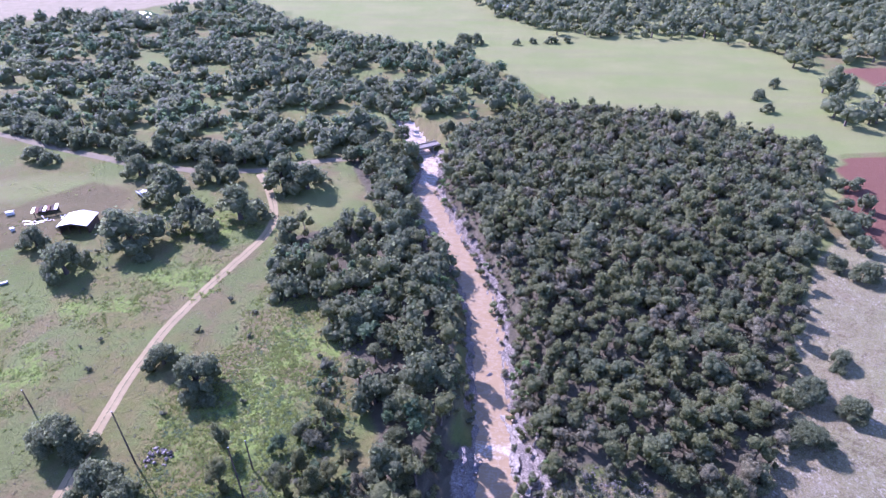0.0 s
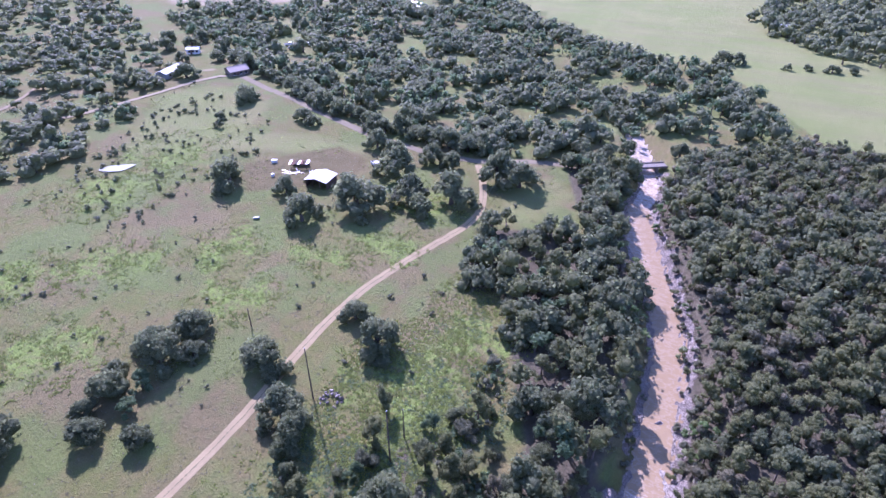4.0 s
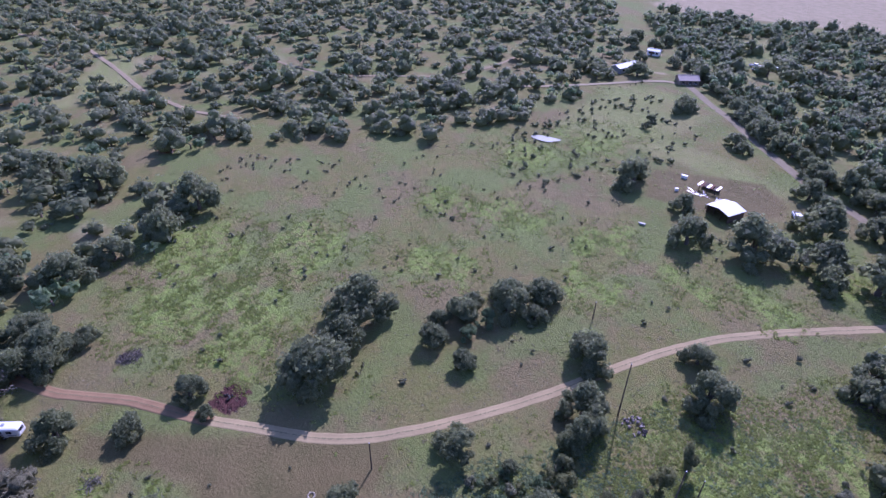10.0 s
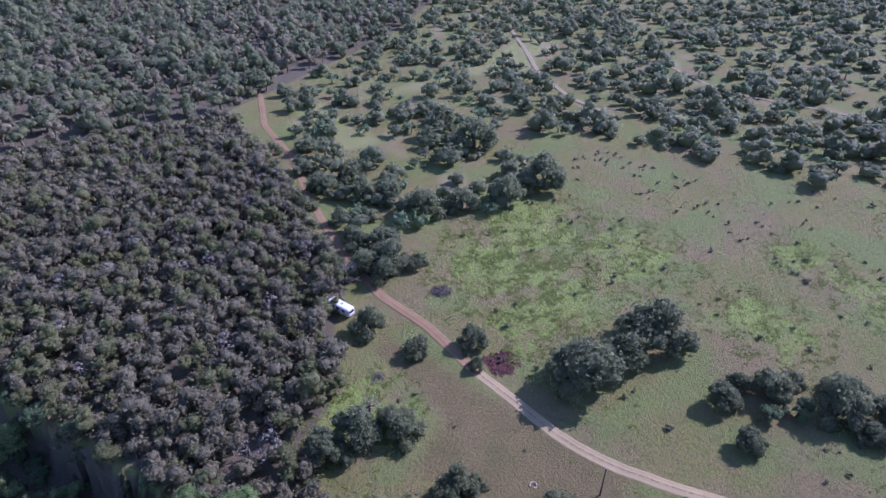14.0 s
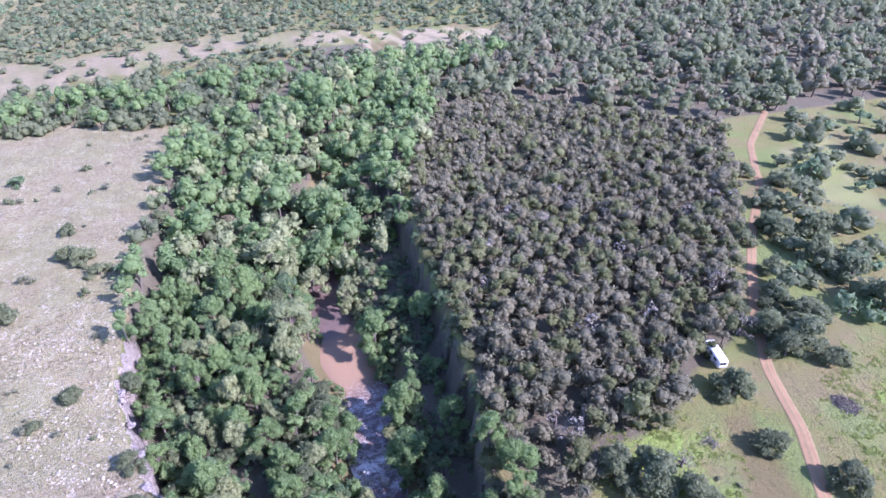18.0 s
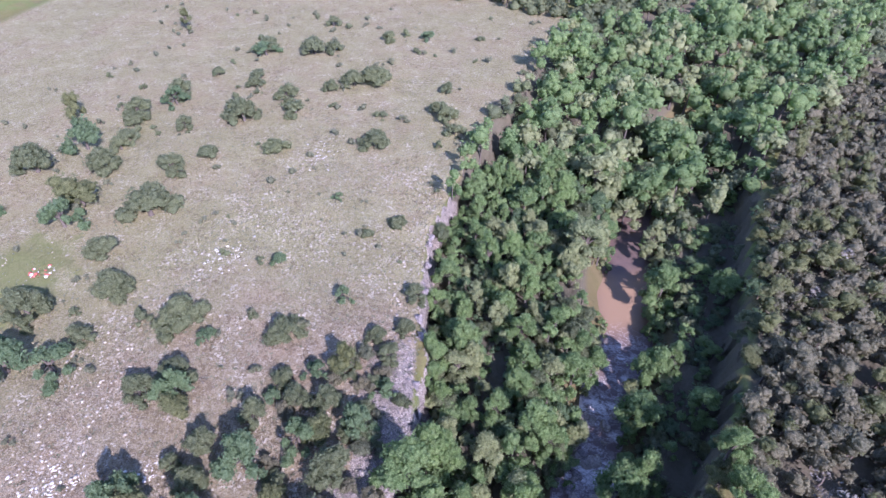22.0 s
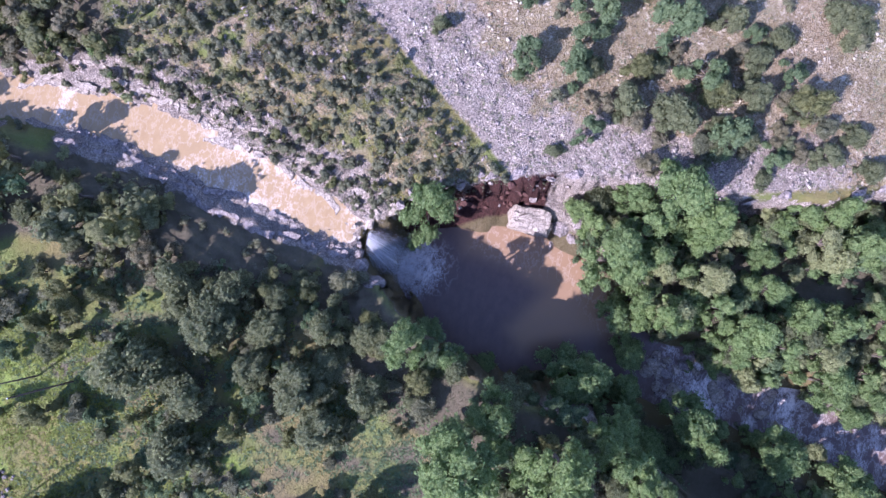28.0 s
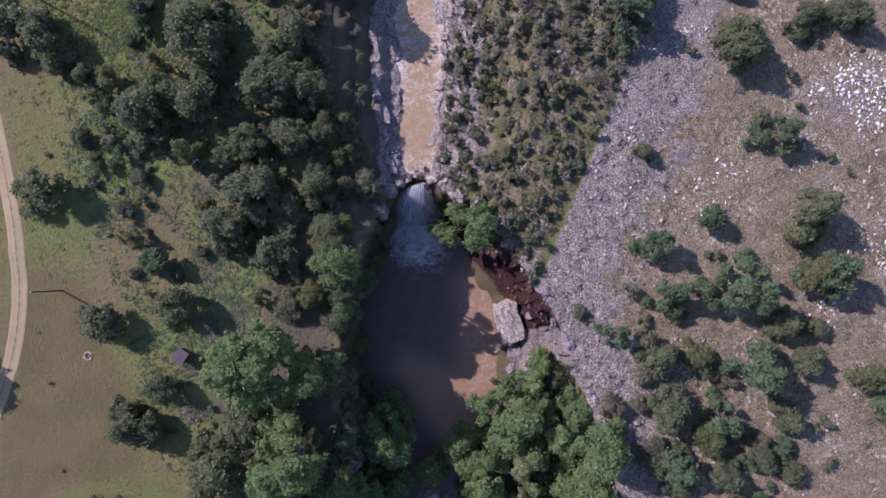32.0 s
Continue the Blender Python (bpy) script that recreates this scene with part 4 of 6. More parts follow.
OAKS_ABOVE_THE_FALLS = [(-26.5, 40.7, 5), (-18, 31.6, 4), (-36.1, 32.4, 4.2), (-46.7, 47.8, 3.5), (-13.5, 37.5, 3.4), (-14, 29.2, 3.0), (-28.2, 32.3, 4), (-25.4, 17.8, 4),
                        (-30.3, 14.5, 3.6), (-24.9, 8.9, 3.5), (-17, 16, 3.0), (-13.5, 15.6, 1.8), (-39.8, 6.4, 3.2), (-50.8, -7.3, 3), (-40.2, -16.1, 4.4), (-45.1, -3.7, 2.4),
                        (-35.1, -12.2, 3.2), (-14, 23, 2.4), (-11.5, 20, 1.8), (-18, 24, 3.2), (-24, 25, 3.2)]
GREEN_ROUND_THE_POOL = [(-30.5, -4.0, 5.6), (-16.5, 5.2, 3.5), (-28.5, -16.9, 5.4), (-18.3, -22.9, 4), (-0.3, -23.2, 5.6), (9.4, -29.4, 4.8), (3.0, 4.8, 5.0), (5.7, -18.1, 2.6),
                        (6.8, -35.1, 4.2), (-19.5, -20.5, 4.6), (-24, -26, 4.4), (-22.5, -39, 4.6), (-8, -33, 4.0), (-23.5, -8, 4.0), (-25.5, -53, 4.2), (-28, -63, 4.4), (-20, -29, 3.4), (-6, -28.5, 3.4), (-9, -26, 3.4), (-14.5, -29.5, 3.0), (-32, -19, 4.0)]
BUSHES_ON_THE_ROCK = [(44.8, 17.2, 3.6), (46.1, -7.4, 3.8), (25.8, -5.2, 2.8), (33.9, -4.4, 2.3), (35, -14.7, 4.4), (25.1, -12.4, 2.8), (46.3, -15.7, 4), (32.7, -25.4, 4.2), (40.4, -27, 2.4),
                      (20.9, -20.1, 2.6), (16.6, -15.5, 2.2), (49.2, -33.8, 3.4), (24.8, -38.2, 2.4), (35.3, -33.5, 2.4), (20.2, -27.1, 3.2), (26.4, -30.7, 3), (18.6, -34.7, 3), (29.9, -37.4, 2.1),
                      (47, 3.9, 2.8), (61.5, 17, 2.8), (28.2, 7.3, 1.5), (31.1, 26.5, 3.8)]
BUSHES_FARTHER = [(37.7, -49.8, 3.4), (26.7, -84.7, 2.4), (32.2, -79.6, 1.8), (46.8, -67.3, 2.4), (42.9, -90.4, 2), (30.9, -61, 2.5), (57.1, -48.1, 5), (50.5, -45.4, 2.6), (55.4, -32.9, 4),
                  (51.3, -37.2, 3.5), (80.4, -31.9, 6.5), (72.3, -33.7, 5), (72.9, -40.9, 2.8), (72, -14.9, 3.6), (74, -51.9, 4.6), (83.9, -61.7, 4), (86.4, -43.6, 5.4), (82.2, -75.7, 6.2),
                  (97.8, -67.3, 6), (117.4, -63.7, 6), (38.3, -51.3, 3)]
BUSHES_FAR_PLATEAU = [(53.3, -150.2, 6), (60, -148, 5), (81.3, -167.9, 6), (75, -170, 4), (98.4, -167.9, 4.5), (90.5, -145, 3.5), (104.3, -145, 2.8), (108.7, -129.5, 5), (113.3, -116, 5),
                      (86, -122.2, 5), (76, -134.9, 4.2), (70.1, -126.8, 4.2), (66, -106.6, 3.8), (42.3, -115.5, 4.6), (29.7, -135.4, 4.2), (23.2, -126.1, 3), (108, -102.9, 3.5),
                      (96.4, -112.2, 3.5), (87.8, -92.4, 4.4), (84.6, -80.2, 5), (81.7, -100.1, 3.6), (104.1, -88.7, 6), (8.5, -150, 3.4), (30.8, -150.2, 3.2), (65.4, -143.2, 3.3)]
for spots, kind, tall, group, words in (
        (OAKS_BY_THE_SHED, "oak", 1.0, "oaks round the shed", "dark spreading live oak shading the ranch yard"),
        (OAKS_IN_THE_MEADOW, "oak", 1.05, "oaks in the meadow", "dark live oak standing by the dirt track"),
        (OAKS_WEST, "oak", 1.0, "oaks west of the meadow", ""),
        (OAKS_ABOVE_THE_FALLS, "oak", 1.3, "oaks above the falls", "grey-green oak on the weedy bank above the falls"),
        (GREEN_ROUND_THE_POOL, "green", 1.1, "trees round the pool", "bright green tree rising from the edge of the plunge pool"),
        (BUSHES_ON_THE_ROCK, "bush", 1.4, "bushes on the plateau", "low green oak bush on bare limestone"),
        (BUSHES_FARTHER, "bush", 0.95, "bushes on the plateau", "low green oak bush on the stony plateau"),
        (BUSHES_FAR_PLATEAU, "oak", 0.85, "bushes on the plateau", "rounded oak bush on the dry pale plateau")):
    for x, y, r in spots:
        r *= 0.85 if spots in (BUSHES_FARTHER, BUSHES_FAR_PLATEAU) else 1.0
        odd = kind == "bush" and (int(x * 7 + y) % 3 == 0 or (y < -40 and int(x * 7 + y) % 3 == 1))
        plant_thing("oak" if odd else kind, x, y, r, tall, "olive-brown oak bush on the limestone plateau" if odd else words, group)
for x, y, r in [(-96.2, -44.6, 4.0), (-37, -15, 2.4), (-62, -26, 2.2)]:
    plant_thing("dead", x, y, r, 0.8, "", "dead trees")

WEST_RIM = [(-10, 16), (-14, 8), (-20, 0), (-23, -8), (-24.5, -17), (-27, -27), (-29, -36), (-32, -38), (-42, -33), (-39, -22), (-35, -14), (-33, -9), (-29, 4), (-24, 13), (-16, 20), (-10, 22)]
LEFT_BANK = [(-13, 19), (-11.2, 27), (-7.6, 37), (-4.2, 48), (-1.2, 57), (0.4, 64), (-8, 64), (-16, 48), (-18, 33), (-15.5, 22)]
rng = random.Random(5)
for x, y in scatter(WEST_RIM, 4.0, 12):
    plant_thing(rng.choice(["oak", "oak", "cedar", "bush", "shrub"]), float(x), float(y), rng.uniform(1.6, 2.8), rng.uniform(0.75, 1.0), "dark tree crowding the shaded rim of the gorge", "trees on the gorge rim")
for x, y in scatter(LEFT_BANK, 3.9, 13):
    plant_thing(rng.choice(["oak", "cedar", "juniper", "shrub"]), float(x), float(y), rng.uniform(1.2, 2.3), rng.uniform(0.75, 1.0), "dark tree crowding the shaded river bank", "trees on the river bank")
for x, y in scatter([(-14, 46), (-15, 30), (-22, 20), (-30, 10), (-44, 14), (-48, 36), (-36, 62), (-16, 64)], 5.0, 14, 0.8):
    plant_thing(rng.choice(["oak", "cedar", "bush", "cedar", "shrub"]), float(x), float(y), rng.uniform(1.1, 2.6), rng.uniform(0.9, 1.5), "small dark tree among tall weeds above the falls", "small trees above the falls")

for x, y in scatter([(-12, 8.5), (-14, 5), (-18.5, -3), (-20.5, -12), (-21.5, -21), (-24, -29), (-28, -36), (-31, -40), (-28.5, -30), (-25.5, -21), (-24.5, -12), (-21, -2), (-14, 7.5)], 2.7, 21):
    plant_thing(rng.choice(["green", "green", "oak", "bush"]), float(x), float(y), rng.uniform(1.7, 2.9), rng.uniform(0.8, 1.05), "shaded green tree below the west rim of the gorge", "trees under the rim")
for x, y in scatter([(-31, -36), (-35.5, -46), (-39.5, -60), (-45, -84), (-50, -108), (-53, -108), (-48, -84), (-42.5, -58), (-39, -46), (-33.5, -36)], 3.0, 22):
    plant_thing(rng.choice(["oak", "cedar", "bush"]), float(x), float(y), rng.uniform(1.6, 2.6), rng.uniform(0.7, 0.95), "dark low tree clinging to the west wall of the gorge", "trees under the rim")
GORGE_EAST = [(18, -111), (18, -86), (14, -62), (9.5, -45), (9.5, -24), (7, -17), (0, -19), (-8, -29), (-13.5, -40), (-16.5, -48), (-17, -60), (-20, -72), (-13, -80), (-14, -90), (-22, -100), (-22, -136), (0, -130)]
GORGE_WEST = [(-22, -32), (-22.5, -46), (-25, -62), (-29, -78), (-30, -92), (-29, -112), (-36, -140), (-54, -135), (-47, -100), (-38, -58), (-33, -38), (-29, -26)]
for spots, part_size, high, group in ((scatter(GORGE_EAST, 4.2, 3, 0.95, loose=0.6), 0.74, 1.0, "trees in the gorge"), (scatter(GORGE_WEST, 5.2, 4, 0.7, loose=0.6), 0.55, 0.7, "trees in the gorge")):
    rng = random.Random(9)
    for x, y in spots:
        plant_thing(rng.choice(["green", "green", "green", "pale", "bush", "oak", "oak"]), float(x), float(y), part_size * rng.uniform(2.2, 4.9), high * rng.uniform(0.95, 1.4), "", group)

# tall crowns that stand out of the shaded gorge: x, y, crown radius, height to width, leaf
for x, y, r, tall, kind in [(-34, -144, 7.5, 0.8, "green"), (-37, -152, 5.5, 0.9, "pale"), (-29.5, -121, 7.0, 0.8, "green"), (-16, -120, 5.5, 0.95, "pale"), (-13.7, -92, 5.5, 0.95, "pale"), (-24, -114, 3.7, 1.1, "pale"),
                            (-30, -103, 3.8, 1.2, "pale"), (-31, -86.4, 4.3, 1.1, "green"), (-43.5, -86, 3.8, 0.9, "green"), (-31, -64, 2.5, 1.5, "green"), (-35.8, -55, 3.0, 1.3, "green"), (-26, -53, 2.8, 1.45, "green"),
                            (-25.5, -40.5, 3.4, 1.25, "green"), (-35.8, -42, 2.8, 1.2, "green"), (-36.3, -34.8, 3.8, 1.0, "green"), (-15.7, -48.3, 2.8, 1.3, "pale"), (-27.2, -24.8, 3.3, 1.2, "green")]:
    plant_thing(kind, x, y, r, tall, "tall light green tree standing clear of the shaded gorge" if kind == "green" else "pale yellow-green tree leaning over the stream", "trees in the gorge")
woodland("gorge_understorey", "leafy saplings filling the floor of the gorge", scatter(GORGE_EAST, 3.2, 107, 0.9, loose=0.7), {"green": 4, "bush": 2, "pale": 1}, (1.2, 2.3), 2, 108, "saplings", (0.8, 1.3))
under = scatter(GORGE_WEST, 3.0, 110, 0.9, loose=0.7)
ud, _, uw, _ = along(STREAM, under[:, 0], under[:, 1])
woodland("gorge_thicket", "dark leafy thicket under the shaded west wall of the gorge", under[ud > uw + 1.5], {"bush": 3, "oak": 2, "green": 1}, (1.0, 2.0), 1, 111, "saplings", (0.6, 0.95))
woodland("far_gorge_trees", "green riverside trees filling the gorge downstream", scatter([(17, -111), (13, -140), (5, -173), (-4, -212), (-23, -215), (-40, -225), (-84, -266), (-170, -248), (-110, -225), (-89, -189), (-66, -145), (-44, -108), (-30, -115), (-18, -125)], 6.0, 31),
         {"green": 3, "pale": 1, "oak": 1}, (2.6, 5.0), 1, 51)
thicket = scatter(JUNIPER_WOOD, 2.95, 32, loose=0.7)
woodland("juniper_wood", "dense brown-grey juniper thicket between stream and track", thicket[thicket[:, 1] > -112], {"juniper": 14, "cedar": 7, "dead": 1}, (1.6, 3.3), 2, 52)
woodland("juniper_wood_end", "far end of the brown-grey juniper thicket", thicket[thicket[:, 1] <= -112], {"juniper": 15, "cedar": 6}, (1.7, 3.3), 1, 52)
thicket = scatter(EAST_WOOD, 2.7, 33, 0.96, loose=0.65)
woodland("east_wood", "dense dark juniper and oak wood on the far bank", thicket[thicket[:, 1] < 115], {"cedar": 5, "oak": 2, "juniper": 2}, (1.3, 2.7), 2, 53, tall=(0.85, 1.3))
woodland("east_wood_top", "dark closed wood of juniper and oak towards the hay field", thicket[thicket[:, 1] >= 115], {"cedar": 4, "oak": 3, "juniper": 2}, (1.5, 3.2), 1, 53, tall=(0.85, 1.3))
woodland("bank_wood", "dark oak and juniper wood along the river bank", scatter(WEST_BANK_WOOD, 4.3, 34, loose=0.6), {"cedar": 2, "oak": 4, "bush": 1}, (1.9, 4.2), 2, 54)
north = scatter(NORTH_WOOD, 5.6, 35, 0.95, clumps=-0.2)
woodland("north_wood", "dense oak wood beyond the county road", north[np.hypot(north[:, 0] + 191, north[:, 1] - 249) > 9], {"oak": 6, "bush": 4}, (2.4, 4.8), 1, 55, tall=(0.8, 1.15))
woodland("savanna_oaks", "scattered dark oaks over dry grassland", scatter(SAVANNA, 8.0, 36, 0.9, clumps=-0.25, avoid=((FAR_TRACK, 3.5), (FAR_TRACK_B, 2.5))), {"oak": 5, "bush": 1}, (2.6, 5.4), 0, 56, tall=(0.7, 1.0), sink=0.7)
woodland("south_wood", "dark continuous wood on the low far hills", scatter(SOUTH_WOOD, 9.6, 37), {"oak": 2, "juniper": 1}, (3.8, 6.0), 0, 57)
woodland("scrub", "low dark shrubs over pale limestone above the falls", scatter(SCRUB, 1.35, 38, 0.8, loose=0.9), {"shrub": 8, "cedar": 2, "dead": 2}, (0.4, 1.3), 2, 58, "shrubs", (0.6, 1.3))
scrub_far = scatter([(-30, -245), (6, -245), (200, -250), (360, -330), (400, -640), (-480, -640), (-260, -300), (-190, -290), (-150, -270)], 7.8, 39, 0.95)
scrub_far = scrub_far[np.hypot(scrub_far[:, 0], scrub_far[:, 1]) < 540]
woodland("south_scrub", "grey-green oak scrub beyond the plateau", scrub_far[~inside(FAR_STRIP, scrub_far[:, 0], scrub_far[:, 1]) | (np.arange(len(scrub_far)) % 4 == 0)], {"oak": 4, "bush": 1}, (2.2, 4.4), 0, 59, tall=(0.6, 0.9), sink=0.5)

woodland("plateau_shrubs", "small dusty shrubs scattered over the stony plateau", scatter([(9, -9), (31, 19), (60, 40), (110, -20), (150, -90), (160, -200), (10, -225), (0, -180), (12, -140), (19, -100), (18, -75), (12, -50)], 6.5, 64, 0.5, clumps=-0.1, loose=1.1), {"shrub": 3, "oak": 1}, (0.5, 1.5), 2, 63, "shrubs")
rng = random.Random(15)
for x, y in scatter([(11.5, -24), (20, -14), (30, -22), (32, -44), (24, -52), (17, -60), (13, -50), (12.5, -36)], 4.3, 65, 0.8):
    plant_thing(rng.choice(["oak", "juniper", "shrub"]), float(x), float(y), rng.uniform(1.2, 2.3), rng.uniform(0.7, 1.0), "olive-brown bush near the limestone rim", "bushes by the rim")
for n, (x, y, r) in enumerate([(-85.5, 44.5, 3.2), (-79.5, 45.5, 2.8), (-86.5, 55, 3.4), (-76.5, 55.5, 2.6), (-77, 40.5, 2.2), (-84, 37, 2.4)]):
    plant_thing(("oak", "bush", "oak")[n % 3], x, y, r, 0.95, "grey-green oak in the clump beside the track", "oaks in the meadow")
for n, (x, y, r) in enumerate([(52.2, 31.5, 2.8), (49.6, 35.2, 3.5), (41.8, 33.9, 3.5), (40.0, 39.0, 3.9), (36.3, 34.4, 3.1), (34.6, 30.1, 3.1), (44.1, -15.0, 1.7), (30.1, -13.9, 3.3), (26.3, -21.7, 2.5), (55.8, 18.6, 3.1)]):
    plant_thing(("oak", "bush", "cedar")[n % 3], x, y, r, 0.8, "ragged olive-green bush on the limestone plateau", "bushes on the plateau")
for n, (x, y, r) in enumerate([(48.0, 26.2, 2.0), (53.1, 27.1, 2.4), (60.4, 24.2, 2.4), (25.2, -14.7, 2.2), (33.7, 34.0, 2.7), (44.0, 4.6, 2.3), (46.8, -30.7, 3.1), (43.4, -22.9, 1.7), (12.9, -11.6, 1.3),
                               (16.4, -42.3, 2.5), (24.6, -45.6, 3.2), (17.8, -64.7, 2.4), (17.2, -56.1, 1.8), (28.6, -43.1, 2.3), (24.1, -32.4, 3.0), (33.6, -40.8, 2.3), (38.8, -20.8, 2.8), (33.9, -37.3, 1.8),
                               (44.6, -15.6, 3.2), (82.3, -119.8, 4.2), (110.5, -111.5, 3.4), (106.6, -124.6, 4.1), (129.5, -110.4, 4.0), (89.3, -140.3, 3.1), (27.0, -132.9, 3.4), (115.0, -96.6, 5.4), (99.4, -75.0, 5.5),
                               (106.4, -98.6, 2.9), (119.8, -84.5, 5.0), (96.8, -163.1, 4.2), (135.8, -178.0, 4.2), (84.1, -193.2, 2.5), (59.5, -184.8, 3.0), (45.9, -188.0, 3.0)]):
    plant_thing(("oak", "bush", "cedar", "oak")[n % 4], x, y, r, (0.95, 1.15, 0.8)[n % 3], "ragged olive-green bush on the stony plateau", "bushes on the plateau")
woodland("plateau_belt", "belt of green trees closing the far side of the plateau", scatter([(-14, -208), (8, -224), (60, -234), (130, -228), (240, -214), (250, -240), (130, -256), (60, -264), (0, -266), (-60, -270)], 6.0, 66), {"oak": 2, "green": 1}, (2.6, 4.4), 1, 64)
for x, y, r in [(-101, -51, 3), (-108, -57, 2.6), (-113, -50, 3), (-121, -57, 3), (-125, -69, 3), (-138, -71, 3.4), (-135, -80, 3), (-147, -79, 3), (-161, -86, 3.5), (-158, -97, 3), (-100, -41, 2.4)]:
    plant_thing("oak", x, y, r, 1.0, "dark oak leaning over the red clay track", "oaks by the red track")
banks = scatter([(-12, 16), (20, 16), (24, 60), (26, 110), (14, 130), (10, 175), (-16, 178), (-14, 140), (-6, 110), (0, 70)], 2.4, 67, 0.75)
bd, _, bw, bside = along(RIVER, banks[:, 0], banks[:, 1])
banks = banks[(bd > bw + np.where((bside > 0) & (banks[:, 1] < 66), 5.0, 0.6)) & (bd < bw + 8.0) & ((banks[:, 1] > 48) | (bside > 0))]
woodland("river_bank_scrub", "shrubs and saplings crowding both river banks", banks, {"shrub": 3, "cedar": 2, "green": 1, "pale": 1}, (0.6, 1.4), 2, 65, "shrubs", (0.6, 1.0))
lows = scatter([(-34, -24), (14, -24), (20, -110), (-14, -140), (-50, -150), (-44, -100)], 3.0, 68, 0.8)
sd, _, sw, _ = along(STREAM, lows[:, 0], lows[:, 1])
lows = lows[(sd > sw + 0.4) & (sd < sw + 7.5) & (np.hypot(lows[:, 0] + 17, lows[:, 1] + 85) > 6)]
woodland("stream_bank_scrub", "leafy saplings overhanging the stream", lows, {"green": 4, "pale": 2, "shrub": 1}, (1.0, 1.9), 2, 66, "shrubs", (0.8, 1.1))
for x, y, r in [(-28, 166, 3.4), (-23, 171, 3.2), (-27, 177, 3.2), (-20, 178, 3), (-14, 184, 3.2), (-12, 168, 2.6), (2, 188, 3.4), (5, 180, 3), (-92, 156, 4), (-84, 153, 3.6), (-70, 153, 4), (-63, 152, 3.6)]:
    plant_thing("oak", x, y, r, 1.1, "dark oak crowding the county road", "oaks by the county road")
rng = random.Random(31)
for k in range(19):
    # a closed row of oaks on the road's far side
    x = -152 + k * 5.2 + rng.uniform(-1, 1)
    y = float(np.interp(x, [-153, -115, -96, -75, -57, -43], [186, 169, 162, 159, 159, 165])) + rng.uniform(5.0, 8.5)
    plant_thing("oak", x, y, rng.uniform(3.2, 4.8), rng.uniform(0.95, 1.2), "dark oak in the closed row along the county road", "oaks by the county road")
for x, y, r in [(-163.5, 175.6, 4.6), (-159, 155, 2.3), (-145.5, 195, 3.8), (-171, 202, 3.2), (-176.5, 204, 3.4), (-129, 166.5, 3.8), (-123.5, 164, 3.2), (-218.5, 171.5, 4.2), (-224, 167, 4.6), (-227, 177, 4.0),
                (-207.5, 188, 4.8), (-192.5, 212, 4.4), (-184, 211, 3.8), (-241, 226, 4.5), (-250, 218, 4.8), (-262, 231, 5.0), (-213, 214, 4.2), (-204, 219, 4.6), (-222, 230, 4.4), (-246, 238, 4.6),
                (-228, 206, 3.8), (-213, 158, 3.2), (-232, 160, 4.4)]:
    plant_thing("oak", x, y, r, 0.95, "dark round oak shading the farmstead up the road", "oaks round the farmstead")
for x, y, r in [(-101, -42, 4.2), (-99.5, -36.5, 3.8), (-112, -41, 4.0), (-106, -31, 2.6)]:
    plant_thing("oak", x, y, r, 1.05, "dark spreading oak in the thicket by the red track", "oaks by the red track")
under = scatter([(-10, 20), (-24, 13), (-36, -2), (-44, 4), (-48, 30), (-42, 62), (-30, 92), (-18, 72), (-10, 46), (-8, 30)], 2.5, 92, 0.8, clumps=-0.4, loose=1.0)
woodland("bank_undergrowth", "low green undergrowth on the slope above the falls", under[(under[:, 1] < 44) | (under[:, 0] > -24)], {"bush": 2, "shrub": 2, "cedar": 1}, (0.5, 1.7), 2, 93, "shrubs", (0.6, 1.1))
woodland("hill_bushes", "dark bushes dotted over the upper meadow", scatter([(-126, 84), (-165, 78), (-182, 130), (-205, 172), (-150, 176), (-124, 140)], 4.2, 69, 0.7, clumps=-0.2, loose=1.3), {"shrub": 1, "oak": 1}, (0.5, 1.15), 1, 67, "shrubs")
far = scatter([(60, 318), (76, 313), (124, 315), (158, 296), (160, 245), (142, 197), (152, 182), (170, 190), (178, 216), (215, 285), (300, 330), (420, 480), (60, 520), (20, 400), (40, 352)], 8.2, 61, clumps=-0.5)
far = far[~inside([(171, 272), (265, 264), (265, 203), (180, 214), (168, 230)], far[:, 0], far[:, 1])]
woodland("far_field_woods", "dark oak woods along the far edge of the hay field", far, {"oak": 1}, (3.2, 5.4), 0, 60)
woodland("east_wood_edge", "oak clumps on the stony ground beyond the east wood", scatter([(124, 165), (108, 144), (92, 116), (100, 112), (112, 130), (128, 158)], 5.5, 62, 0.7), {"oak": 1}, (2.0, 3.4), 2, 61)
for x, y, r in [(126, 224, 3.4), (139, 238, 3), (123, 209, 2.6), (119, 172, 5), (97, 105, 3.6), (92, 109, 3), (65, 70, 3.6), (71, 66, 3), (60, 60, 3.4), (76, 78, 2.6),
                (10, 304, 4.4), (17, 304, 4), (38, 303, 2.4), (46, 305, 2.2), (56, 306, 3), (64, 307, 2.6)]:
    plant_thing("oak", x, y, r, 0.9, "single oak at the edge of the hay field", "oaks by the field")
woodland("meadow_bushes", "small dark bushes dotted over the meadow", np.concatenate([scatter(MEADOW, 5.2, 63, 0.25, clumps=0.05, loose=1.1, avoid=((TRACK, 5), (COUNTY_ROAD, 6))), scatter([(-118, -20), (-190, -8), (-184, 40), (-168, 78), (-130, 84), (-112, 30)], 4.4, 103, 0.6, clumps=0.05, loose=1.4)]), {"shrub": 1}, (0.35, 0.85), 1, 62, "shrubs")


